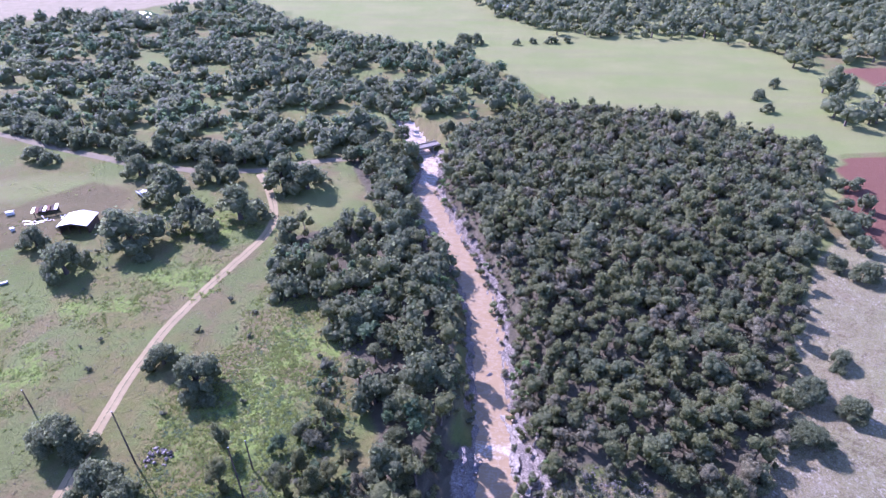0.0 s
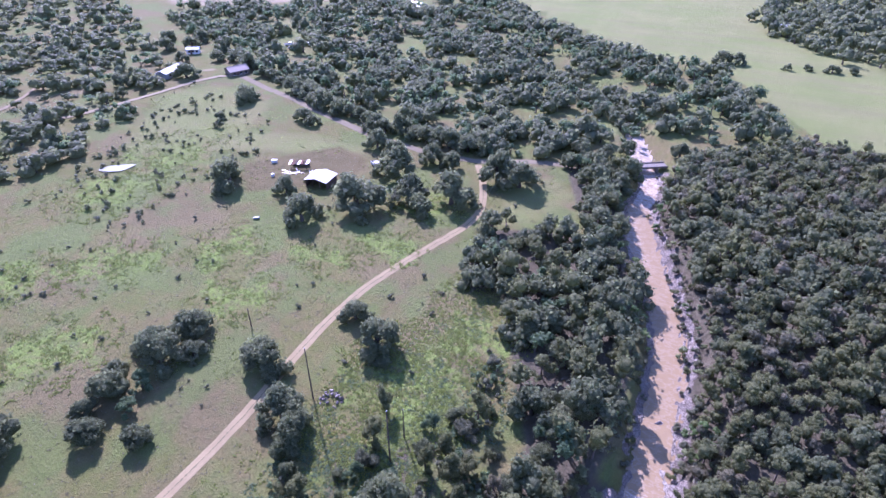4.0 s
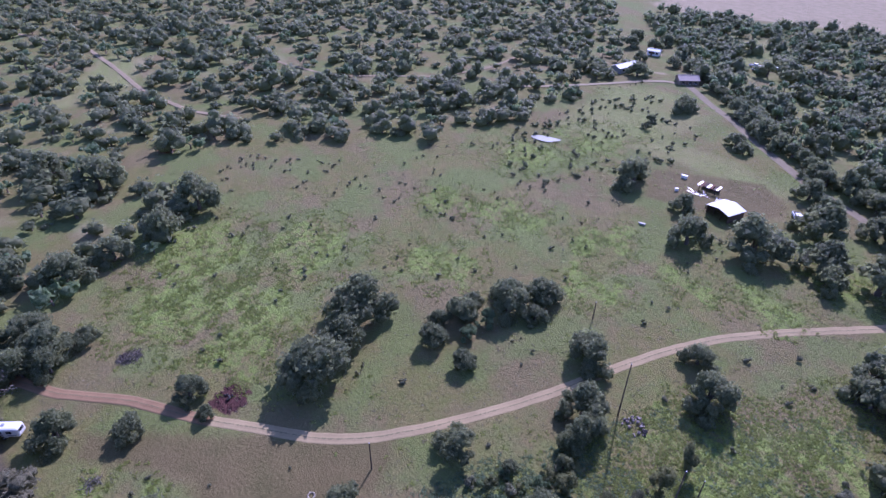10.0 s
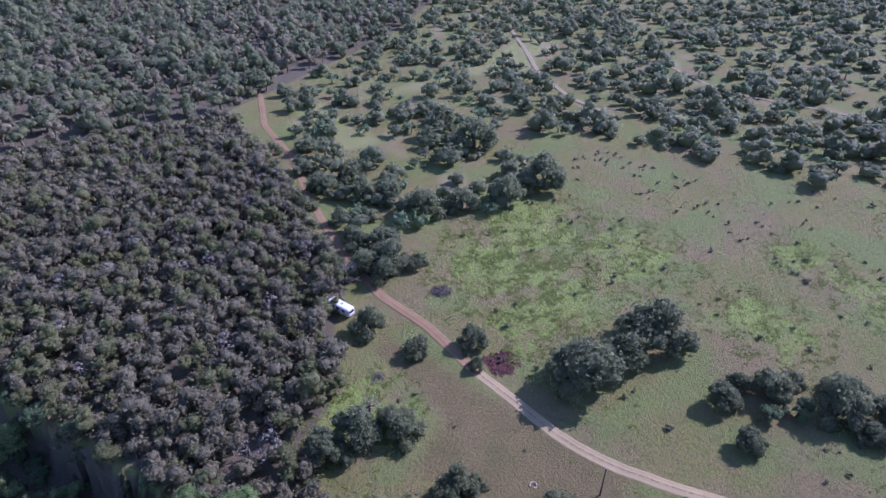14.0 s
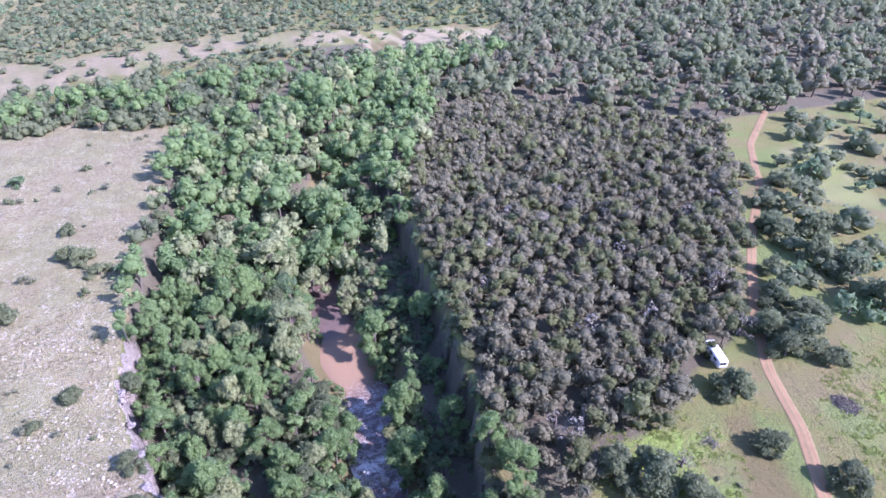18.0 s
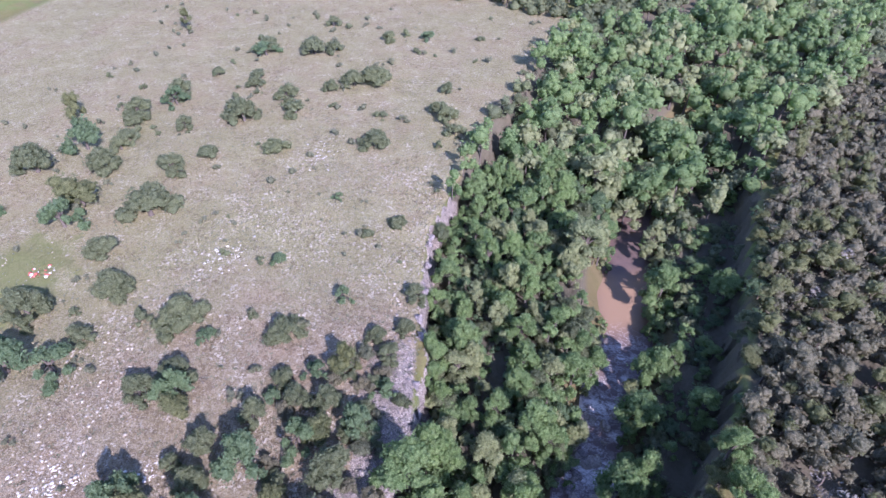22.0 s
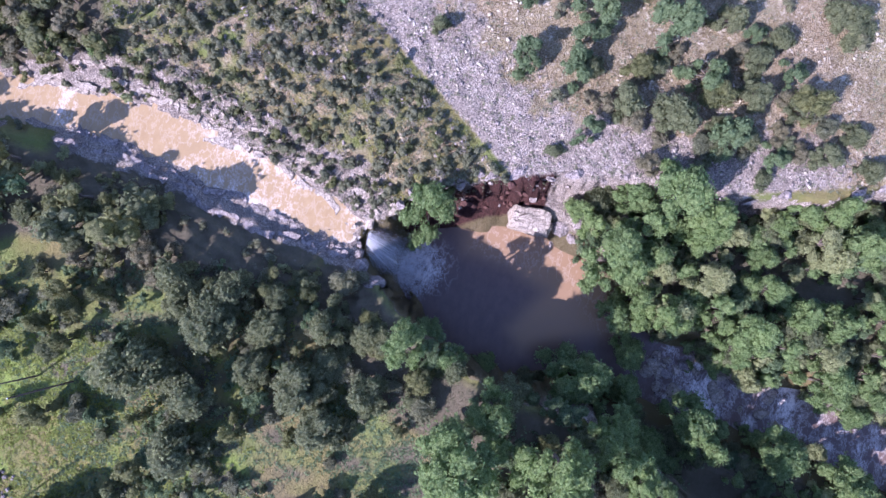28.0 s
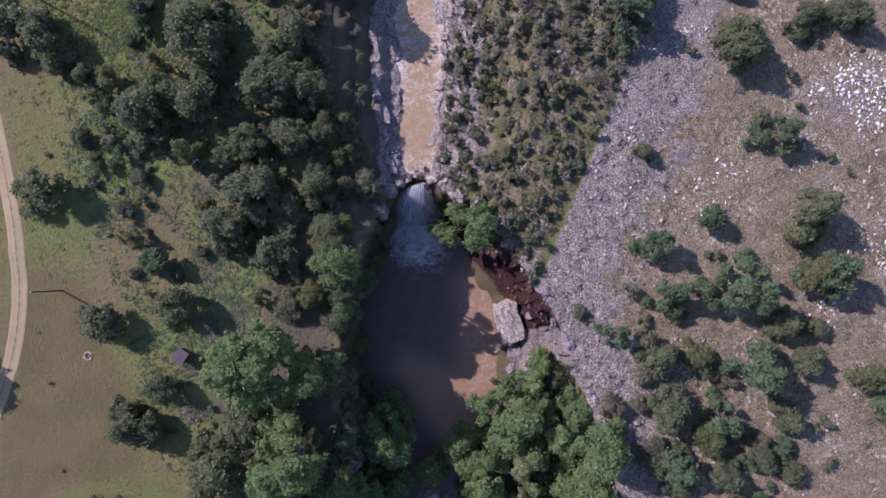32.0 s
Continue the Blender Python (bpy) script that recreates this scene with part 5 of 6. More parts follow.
# ---------------------------------------------------------------- ground litter
def tufts(name, label, places, mat, size, leaves, seed, category):
    """Small leafy clumps nobody could count, as one mesh."""
    rng = np.random.default_rng(seed)
    n = len(places) * leaves
    p = np.repeat(places, leaves, 0) + rng.normal(0, size * 0.75, (n, 2))
    z = height(p[:, 0], p[:, 1])
    a, tilt, s = rng.uniform(0, 6.28, n), rng.uniform(0.0, 0.8, n), size * rng.uniform(0.5, 1.3, n)
    c = np.c_[p, z + s * 0.25]
    u = np.c_[np.cos(a), np.sin(a), np.zeros(n)] * s[:, None]
    w = np.c_[-np.sin(a) * np.cos(tilt), np.cos(a) * np.cos(tilt), np.sin(tilt)] * s[:, None] * 0.8
    v = np.stack([c - u * 0.5 - w * 0.4, c + u * 0.5 - w * 0.4, c + w * 0.8 + u * 0.1], 1).reshape(-1, 3)
    tint = np.repeat(np.repeat(rng.random(len(places)), leaves), 3)
    ob = link_mesh(name, v, np.arange(n * 3).reshape(-1, 3), mat, point_data={"tint": tint})
    return tagged(ob, label, category, kind="stuff")


rng = np.random.default_rng(70)
spots = []
for wx, wy, wr in WEED_SPOTS:
    n = int(wr * wr * 6)
    a, r = rng.uniform(0, 6.28, n), wr * 1.35 * rng.random(n) ** 0.6
    spots.append(np.c_[wx + r * np.cos(a), wy + r * np.sin(a)])
spots = np.concatenate(spots)
extra = scatter(MEADOW, 2.4, 79, 0.8, clumps=0.35, loose=1.1, avoid=((TRACK, 3), (RED_TRACK, 3)))
spots = np.concatenate([spots[waves(spots[:, 0], spots[:, 1], 9, 71) + 0.6 * waves(spots[:, 0], spots[:, 1], 4, 72) > -0.1], extra])
tufts("weeds", "bright green weeds growing in patches over the meadow", spots, M_WEED, 0.34, 7, 72, "weeds")
tufts("bank_weeds", "tall green weeds on the slope above the falls", scatter([(-10, 20), (-24, 13), (-36, -6), (-46, 0), (-50, 30), (-48, 62), (-30, 96), (-16, 72), (-12, 46)], 1.0, 73, 0.7, clumps=-0.4, loose=1.1), M_BUSH, 0.32, 6, 74, "weeds")
tufts("slope_weeds", "thick bright weeds carpeting the slope below the track", scatter([(-47, 42), (-24, 46), (-19, 66), (-28, 98), (-40, 102), (-49, 72)], 0.75, 109, 0.8, clumps=-0.45, loose=1.1), M_WEED, 0.32, 6, 110, "weeds")
dry = scatter(MEADOW, 1.6, 75, 0.6, avoid=((TRACK, 2.0), (RED_TRACK, 1.8)), loose=1.1)
tufts("dry_grass", "dry grass tufts over the meadow", dry[~inside(WORN, dry[:, 0], dry[:, 1])], leaf_material("dry_grass_blades", (0.12, 0.115, 0.06), (0.19, 0.165, 0.10), (0.28, 0.25, 0.15), 0.3), 0.2, 5, 76, "grass")
bank = scatter([(-24, 8), (-26, -10), (-28, -28), (-40, -30), (-50, -12), (-48, 8), (-50, 30), (-44, 50), (-22, 52), (-16, 30)], 0.8, 112, 0.85, clumps=-0.35, loose=1.2)
tufts("bank_grass", "rank dark green grass on the slope above the falls", bank, M_BUSH, 0.3, 6, 113, "grass")
tufts("scrub_grass", "thin grey-green undergrowth between the shrubs", scatter(SCRUB, 0.6, 90, 0.8, clumps=-0.7, loose=1.2), M_SCRUB, 0.26, 6, 91, "grass")
tufts("plateau_grass", "grey-green grass tufts between the stones", scatter([(10, -8), (32, 19), (70, 30), (110, -40), (110, -130), (18, -130), (20, -90), (12, -50)], 1.5, 77, 0.6, clumps=-0.5, loose=1.1), M_SCRUB, 0.3, 4, 78, "grass")


def stones(name, label, places, sizes, mat, seed):
    rng = np.random.default_rng(seed)
    ico, faces = ICO[1]
    n = len(places)
    s = sizes[0] + (sizes[1] - sizes[0]) * rng.random(n) ** 2.6
    a = rng.uniform(0, 6.28, n)
    v = ico[None] * rng.uniform(0.3, 1.4, (n, len(ico), 1)) * (s[:, None, None] * np.c_[np.ones(n), rng.uniform(0.5, 1, n), rng.uniform(0.2, 0.5, n)][:, None])
    x, y = v[..., 0] * np.cos(a)[:, None] - v[..., 1] * np.sin(a)[:, None], v[..., 0] * np.sin(a)[:, None] + v[..., 1] * np.cos(a)[:, None]
    z = height(places[:, 0], places[:, 1])
    v = np.stack([x + places[:, :1], y + places[:, 1:], v[..., 2] + z[:, None]], -1).reshape(-1, 3)
    f = (faces[None] + (np.arange(n) * len(ico))[:, None, None]).reshape(-1, 3)
    return tagged(link_mesh(name, v, f, mat), label, "stones", kind="stuff")


PLATEAU_NEAR = [(9, -8), (31, 20), (62, 34), (75, 0), (72, -50), (60, -110), (20, -110), (20, -85), (16, -61), (11, -38), (11, -20)]
stones("plateau_stones", "pale limestone rubble strewn over the plateau", scatter(PLATEAU_NEAR, 0.85, 80, 0.75, clumps=0.05, loose=1.3), (0.05, 0.42), M_WHITESTONE, 81)
stones("plateau_gravel", "brownish broken rock on the plateau", scatter(PLATEAU_NEAR, 1.0, 82, 0.35, loose=1.1), (0.06, 0.2), M_LIMESTONE, 83)
stones("white_outcrop", "bright white broken limestone outcrop", scatter([(53, 9), (52, 2), (57, -2), (65, -1), (66, 7), (60, 11)], 0.42, 84, 0.6, clumps=0.25, loose=1.2), (0.05, 0.45), M_BRIGHTSTONE, 85)
rng = np.random.default_rng(98)
bits = np.concatenate([np.c_[rng.normal(x, r, n), rng.normal(y, r, n)] for x, y, r, n in ((39, 1, 1.6, 60), (35, -4, 1.4, 50), (58, -16, 2.4, 160), (46, -22, 1.5, 60), (59, -67, 2.6, 150), (55, -108, 3, 120), (62, 8, 2.2, 140), (28, 10, 1.0, 30), (40, 22, 1.6, 50))])
stones("white_patches", "small patches of bright white broken limestone", bits, (0.07, 0.4), M_BRIGHTSTONE, 99)
stones("far_plateau_stones", "pale rocks scattered over the far plateau", scatter([(20, -110), (60, -110), (75, -40), (130, -60), (140, -180), (20, -200), (2, -172), (10, -140)], 2.4, 86, 0.6, clumps=0.1, loose=1.1), (0.10, 0.34), M_WHITESTONE, 87)
stones("rim_rubble", "broken grey limestone along the cliff rim", scatter([(7, -8), (31, 20.5), (38, 30), (44, 28), (30, 4), (20, -14), (18, -40), (20, -60), (14, -56), (11.5, -38), (10.5, -20)], 0.8, 94, 0.7, loose=1.1), (0.08, 0.5), M_LIMESTONE, 95)
tufts("rim_grass", "dry tufts in the cracks of the limestone rim", scatter([(7, -8), (31, 20.5), (38, 30), (44, 28), (30, 4), (20, -14), (18, -40), (20, -60), (14, -56), (11.5, -38), (10.5, -20)], 1.1, 96, 0.6, loose=1.1), M_SCRUB, 0.24, 5, 97, "grass")
stones("scrub_stones", "pale rocks between the shrubs above the falls", scatter(SCRUB, 1.1, 88, 0.7, loose=1.1), (0.12, 0.5), M_LIMESTONE, 89)


# ---------------------------------------------------------------- things
def box_bm(bm, size, at, turn=0.0, bevel=0.0, tilt=(0, 0)):
    """Adds a box, by its middle, to a bmesh."""
    m = pose(*at, tilt[0], tilt[1], turn) @ Matrix.Diagonal((*size, 1))
    got = bmesh.ops.create_cube(bm, size=1.0, matrix=m)
    if bevel:
        edges = {e for v in got["verts"] for e in v.link_edges}
        bmesh.ops.bevel(bm, geom=list(edges), offset=bevel, segments=2, affect="EDGES", profile=0.5)
    return bm


def box(size, at, turn=0.0, bevel=0.0, tilt=(0, 0)):
    return box_bm(bmesh.new(), size, at, turn, bevel, tilt)


def rod(r, a, b, sides=8, r2=None):
    """A tapered round bar from a to b."""
    bm = bmesh.new()
    a, b = Vector(a), Vector(b)
    q = (b - a).to_track_quat("Z", "Y").to_matrix().to_4x4()
    bmesh.ops.create_cone(bm, cap_ends=True, segments=sides, radius1=r, radius2=r if r2 is None else r2, depth=(b - a).length,
                          matrix=Matrix.Translation((a + b) / 2) @ q)
    return bm


def thing(name, x, y, turn, label, category, group="", z=None):
    root = new(name)
    root.matrix_basis = pose(x, y, float(height(x, y)) if z is None else z, 0, 0, turn)
    return tagged(root, label, category, group)


def rock_bm(seed, size, rough=0.25, level=3):
    """A weathered block: a rounded lump cut by a few flat faces."""
    rng = random.Random(seed)
    bm = bmesh.new()
    bmesh.ops.create_icosphere(bm, subdivisions=level, radius=1.0)
    cuts = [(Vector((rng.uniform(-1, 1), rng.uniform(-1, 1), rng.uniform(-0.3, 1))).normalized(), rng.uniform(0.42, 0.8)) for _ in range(13)]
    for v in bm.verts:
        for n, d in cuts:
            over = v.co.dot(n) - d
            if over > 0:
                v.co -= n * over * 0.92
        v.co *= 1 + rough * 0.5 * noise.noise(v.co * 1.7 + Vector((seed, 0, 0))) + rough * 0.25 * noise.noise(v.co * 5 + Vector((0, seed, 0)))
        v.co = Vector((v.co.x * size[0], v.co.y * size[1], v.co.z * size[2]))
    return bm


def block_bm(seed, size, rough=0.25):
    """A squared-off fallen block with worn corners and broken faces."""
    bm = bmesh.new()
    bmesh.ops.create_cube(bm, size=2.0)
    bmesh.ops.subdivide_edges(bm, edges=bm.edges[:], cuts=7, use_grid_fill=True)
    for v in bm.verts:
        p = v.co.copy()
        v.co = p.lerp(p.normalized() * 1.25, 0.38)
        v.co *= 1 + rough * 0.6 * noise.noise(p * 0.9 + Vector((seed, 0, 0))) + rough * 0.35 * noise.noise(p * 3.1 + Vector((0, seed, 0)))
        v.co = Vector((v.co.x * size[0], v.co.y * size[1], v.co.z * size[2]))
    return bm


def single(name, bm, mat, x, y, z, turn, label, category, group=""):
    ob = part(name, bm, mat, None)
    z = max(z, float(height(x, y)) + 0.15)
    ob.matrix_basis = pose(x, y, z, 0, 0, turn)
    return tagged(ob, label, category, group)


# the pool: fallen blocks, rust-red alcove, falls
single("fallen_boulder", block_bm(3, (3.1, 1.9, 2.6), 0.3), M_PALEROCK, 3.9, -11.0, -11.2, 84, "huge pale fallen limestone block at the pool's edge", "boulder", "fallen blocks")
for n, (x, y, z, sx, sy, sz, a) in enumerate([(3.4, -16.2, -13.3, 2.2, 1.5, 1.2, 20), (4.8, -18.6, -13.4, 1.8, 1.2, 1.0, 80), (2.2, -18.3, -13.9, 1.3, 0.9, 0.7, 40), (1.0, -15.5, -14.0, 0.9, 0.7, 0.6, 10),
                                              (-17.0, -37, -13.6, 1.6, 1.1, 0.8, 30), (-15.2, -40, -13.5, 1.2, 0.9, 0.8, 75), (-16.4, -43, -13.6, 1.5, 0.8, 0.7, 120), (-22.5, -44, -13.5, 1.1, 0.8, 0.8, 15),
                                              (-14.8, -35, -13.4, 1.0, 0.8, 0.7, 50), (-20.5, -36.5, -13.8, 0.9, 0.7, 0.6, 95), (-17.2, -47, -13.7, 1.0, 0.8, 0.6, 5), (-16.6, -52, -13.8, 1.3, 0.9, 0.7, 65)]):
    single("gorge_boulder", rock_bm(20 + n, (sx, sy, sz), 0.3), M_LIMESTONE, x, y, z, a, "pale limestone block lying in the stream bed", "boulder", "fallen blocks")
single("river_rock", rock_bm(50, (1.2, 0.9, 0.7)), M_LIMESTONE, 9.2, 79, -4.3, 30, "dark wet rock standing in the river", "boulder")
for n in range(30):
    rng = random.Random(900 + n)
    f = rng.random()
    x, y = 3.6 + 4.6 * f + rng.uniform(-1.4, 1.0), 2.5 - 15.0 * f + rng.uniform(-1.5, 1.5)
    size = rng.uniform(0.25, 0.95) * rng.uniform(0.6, 1.0)
    single("red_earth_block", rock_bm(60 + n % 9, (size * 1.3, size, size * 0.8), 0.7, 2 if size < 0.6 else 3), M_REDSTONE if n % 9 else M_LIMESTONE, x, y, float(height(x, y)) + size * 0.15, rng.uniform(0, 360),
           "rust-red block of earth fallen from the limestone rim" if n % 9 else "pale stone lying in rust-red earth", "earth block", "red earth under the rim")


RIM_LINE = [(0.5, 11), (4, 7.3), (6.8, 2), (8.3, -5), (10.2, -14), (11.2, -23), (11.2, -38), (12.2, -51), (16, -61), (18.5, -74), (20, -85)]
for n in range(24):
    # broken edge of the limestone rim
    rng = random.Random(700 + n)
    t = (n + rng.uniform(-0.4, 0.4)) / 24 % 1 * (len(RIM_LINE) - 1.01)
    i, f = int(t), t - int(t)
    (x0, y0), (x1, y1) = RIM_LINE[i], RIM_LINE[i + 1]
    x, y = x0 + f * (x1 - x0) + rng.uniform(-1.0, 0.7), y0 + f * (y1 - y0)
    single("rim_block", rock_bm(800 + n % 9, (rng.uniform(0.6, 1.9), rng.uniform(0.5, 1.0), rng.uniform(0.4, 0.9)), 0.7, 3), M_LIMESTONE, x, y, -1.6 + rng.uniform(-1.2, 0.6),
           math.degrees(math.atan2(y1 - y0, x1 - x0)) + rng.uniform(-25, 25), "weathered limestone block at the broken cliff edge", "rock block", "rim blocks")


def falls():
    """The jet over the lip: several curved strands, and churned foam below."""
    root = thing("waterfall", -3.4, 13.4, 0, "white waterfall shooting over the limestone lip into the pool", "waterfall", z=0)
    rng = random.Random(8)
    for n in range(16):
        off, reach, wide = rng.uniform(-0.8, 0.8), rng.uniform(3.0, 8.0), rng.uniform(0.03, 0.08)
        bm, rows = bmesh.new(), []
        for k in range(15):
            t = k / 14 * rng.uniform(0.55, 0.6)
            y, z = -reach * t, -5.0 - 9.1 * t * t
            w = wide * (0.7 + 2.2 * t)
            x = off * (1 + 2.2 * t) - 3.2 * t
            row = [bm.verts.new((x + w * u + 0.1 * math.sin(7 * u + n), y - 0.2 * (1 - u * u) + rng.uniform(-0.1, 0.1), z)) for u in (-1, 0, 1)]
            if rows:
                for i in range(2):
                    bm.faces.new((rows[-1][i], rows[-1][i + 1], row[i + 1], row[i]))
            rows.append(row)
        bmesh.ops.solidify(bm, geom=bm.faces[:], thickness=0.04)
        part("water_strand", bm, M_FALLS, root)
    r = np.random.default_rng(18)
    n = 70000
    t, off, reach = r.random(n) ** 0.6, r.normal(0, 0.5, n), r.uniform(2.0, 9.5, n)
    drops = np.c_[off * (1 + 3.4 * t) - 3.4 * t, -reach * t, -5.0 - 8.9 * t * t + r.normal(0, 0.3, n)] + r.normal(0, 0.12, (n, 3)) * (1 + 2.5 * t[:, None])
    drops[:, 2] = np.maximum(drops[:, 2], -13.9)
    m = 8000
    a, d = r.uniform(0, 6.28, m), 5.2 * r.random(m) ** 0.8
    fleck = np.c_[-3.2 + d * np.cos(a) * 0.95, -6.4 + d * np.sin(a) * 1.1, np.full(m, -13.93) + r.random(m) * 0.1]
    for name, p, size, flat, label in (("spray", drops, 0.037, 1.0, "white flying spray"), ("foam", fleck, 0.07, 0.12, "churned white foam below the falls")):
        k = len(p)
        u, w = r.normal(size=(k, 3)) * (1, 1, flat), r.normal(size=(k, 3)) * (1, 1, flat)
        s = size * r.uniform(0.4, 1.3, (k, 1))
        v = np.stack([p - u * s * 0.6, p + u * s * 0.5 + w * s * 0.3, p + w * s], 1).reshape(-1, 3)
        tagged(link_mesh(name, v, np.arange(k * 3).reshape(-1, 3), M_SPRAY, parent=root), label)


falls()


def shelf(name, line, wide, thick, lift, seed, label, group, mat=None):
    """A limestone shelf along a bank: broken slabs with jagged outlines, each its own piece."""
    rng = random.Random(seed)
    p = np.array(line, float)
    run = np.r_[0, np.cumsum(np.hypot(*np.diff(p, axis=0).T))]
    root = thing(name, p[0][0], p[0][1], 0, label, "rock shelf", group)
    base = root.matrix_basis.translation.copy()
    at = 0.0
    while at < run[-1] - 1:
        long = rng.uniform(1.6, 5.0)
        end = min(at + long, run[-1])
        ring, steps = [], max(3, int((end - at) / 0.55))
        for side in (1, -1):
            for k in range(steps + 1):
                s = at + (end - at) * (k if side > 0 else steps - k) / steps
                x, y = np.interp(s, run, p[:, 0]), np.interp(s, run, p[:, 1])
                x2, y2 = np.interp(s + 0.5, run, p[:, 0]), np.interp(s + 0.5, run, p[:, 1])
                d = Vector((x2 - x, y2 - y)).normalized() if s + 0.5 < run[-1] else d
                w = side * wide * rng.uniform(0.25, 1.0) + 0.4 * math.sin(s * 0.7 + seed) + 0.7 * math.sin(s * 0.21 + 2 * seed)
                ring.append((x - d.y * w + rng.uniform(-0.12, 0.12), y + d.x * w + rng.uniform(-0.12, 0.12)))
        top = float(np.mean([height(x, y) for x, y in ring])) + lift + rng.uniform(-0.08, 0.1)
        bm = bmesh.new()
        tilt = rng.uniform(-0.05, 0.05)
        hi = [bm.verts.new((x - base.x, y - base.y, top - base.z + tilt * (x - ring[0][0]) + rng.uniform(-0.05, 0.05))) for x, y in ring]
        lo = [bm.verts.new((x - base.x + rng.uniform(-0.1, 0.1), y - base.y + rng.uniform(-0.1, 0.1), top - base.z - thick)) for x, y in ring]
        m = len(ring)
        for k in range(m):
            bm.faces.new((hi[k - 1], lo[k - 1], lo[k], hi[k]))
        half = m // 2
        for k in range(half - 1):
            bm.faces.new((hi[k], hi[k + 1], hi[m - 2 - k], hi[m - 1 - k]))
        bmesh.ops.recalc_face_normals(bm, faces=bm.faces[:])
        part("slab", bm, mat or M_PALEROCK, root)
        at = end + rng.uniform(-0.1, 0.7)


EAST_EDGE = [(-0.6, 16), (1.6, 21), (5, 29.5), (7.8, 39), (9.6, 47), (11, 55), (11.9, 62), (12.0, 70)]
shelf("rock_shelf", EAST_EDGE, 0.7, 0.7, 0.15, 1, "pale wet limestone shelf along the river's edge", "river shelves")
shelf("rock_shelf", [(x + 1.7, y - 0.5) for x, y in EAST_EDGE], 0.6, 0.6, 0.28, 2, "pale limestone step above the river's edge", "river shelves")
shelf("rock_shelf", [(1.4, 11.2), (4.2, 16.5), (6.4, 22), (9.2, 32), (11.5, 41), (13.4, 49), (15.2, 58), (16, 70)], 0.55, 0.55, 0.3, 3, "bleached limestone ledge running through the scrub", "river shelves")
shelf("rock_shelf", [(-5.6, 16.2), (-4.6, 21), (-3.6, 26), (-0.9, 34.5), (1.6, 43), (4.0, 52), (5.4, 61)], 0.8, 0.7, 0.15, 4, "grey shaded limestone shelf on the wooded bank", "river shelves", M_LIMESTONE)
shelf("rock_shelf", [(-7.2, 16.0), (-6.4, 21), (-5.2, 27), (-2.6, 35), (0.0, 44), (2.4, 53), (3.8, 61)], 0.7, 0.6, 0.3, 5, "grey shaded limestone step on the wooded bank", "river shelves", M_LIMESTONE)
for n in range(26):
    rng = random.Random(980 + n)
    y = rng.uniform(-58, -34)
    x = float(np.interp(y, [-58, -46, -34], [-20.5, -18.6, -16.2])) + rng.uniform(-3.0, 3.4)
    size = rng.uniform(0.5, 1.5)
    single("gorge_boulder", rock_bm(990 + n % 6, (size * 1.3, size, size * 0.7), 0.5), M_PALEROCK, x, y, -13.8, rng.uniform(0, 360), "pale block in the white rapids below the pool", "boulder", "fallen blocks")
for n, (x, y, z, sx, sy, sz) in enumerate([(-1.0, 13.4, -5.0, 1.5, 1.2, 0.9), (0.6, 12.2, -4.6, 1.6, 1.3, 1.1), (-1.8, 15.4, -4.9, 0.9, 0.7, 0.5), (-5.9, 14.2, -4.9, 1.3, 1.2, 0.9), (-7.6, 13.2, -4.4, 1.6, 1.3, 1.2),
                                           (-4.6, 14.5, -5.2, 0.7, 0.6, 0.45), (-9.6, 11.2, -4.4, 1.8, 1.5, 1.3), (2.0, 10.0, -4.2, 1.5, 1.2, 1.1)]):
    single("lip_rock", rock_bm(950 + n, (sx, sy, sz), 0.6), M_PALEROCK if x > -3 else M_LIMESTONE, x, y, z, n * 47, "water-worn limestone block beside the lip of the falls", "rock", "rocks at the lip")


def shed():
    root = thing("open_shed", -94.5, 126.5, 3, "tin-roofed open ranch shed with a dark timber gable end", "shed")
    root.scale = (0.88, 0.88, 0.9)
    part("back_wall", box((8.0, 0.12, 2.7), (0, 3.4, 1.35)), M_DARKWOOD, root)
    for x in (-4, 4):
        part("side_wall", box((0.12, 6.6, 2.5), (x, 0.1, 1.25)), M_DARKWOOD, root)
    for x in (-4, -1.4, 1.4, 4):
        part("post", box((0.18, 0.18, 2.7), (x, -3.4, 1.35), bevel=0.02), M_DARKWOOD, root)
    bm = bmesh.new()
    vs = [bm.verts.new(p) for p in ((-4, -3.45, 2.6), (4, -3.45, 2.6), (0, -3.45, 3.5))]
    bm.faces.new(vs)
    bmesh.ops.solidify(bm, geom=bm.faces[:], thickness=0.1)
    part("gable", bm, M_DARKWOOD, root)
    for side in (-1, 1):
        slope = part("roof", box((4.5, 7.8, 0.06), (side * 2.15, 0, 3.12), tilt=(0, side * 12)), M_TIN, root, "bright bare sheet-metal roof")
        bm = bmesh.new()
        for k in range(13):
            box_bm(bm, (4.5, 0.05, 0.05), (side * 2.15, -3.6 + k * 0.6, 3.17), tilt=(0, side * 12))
        part("roof_ribs", bm, M_TIN, slope)


shed()


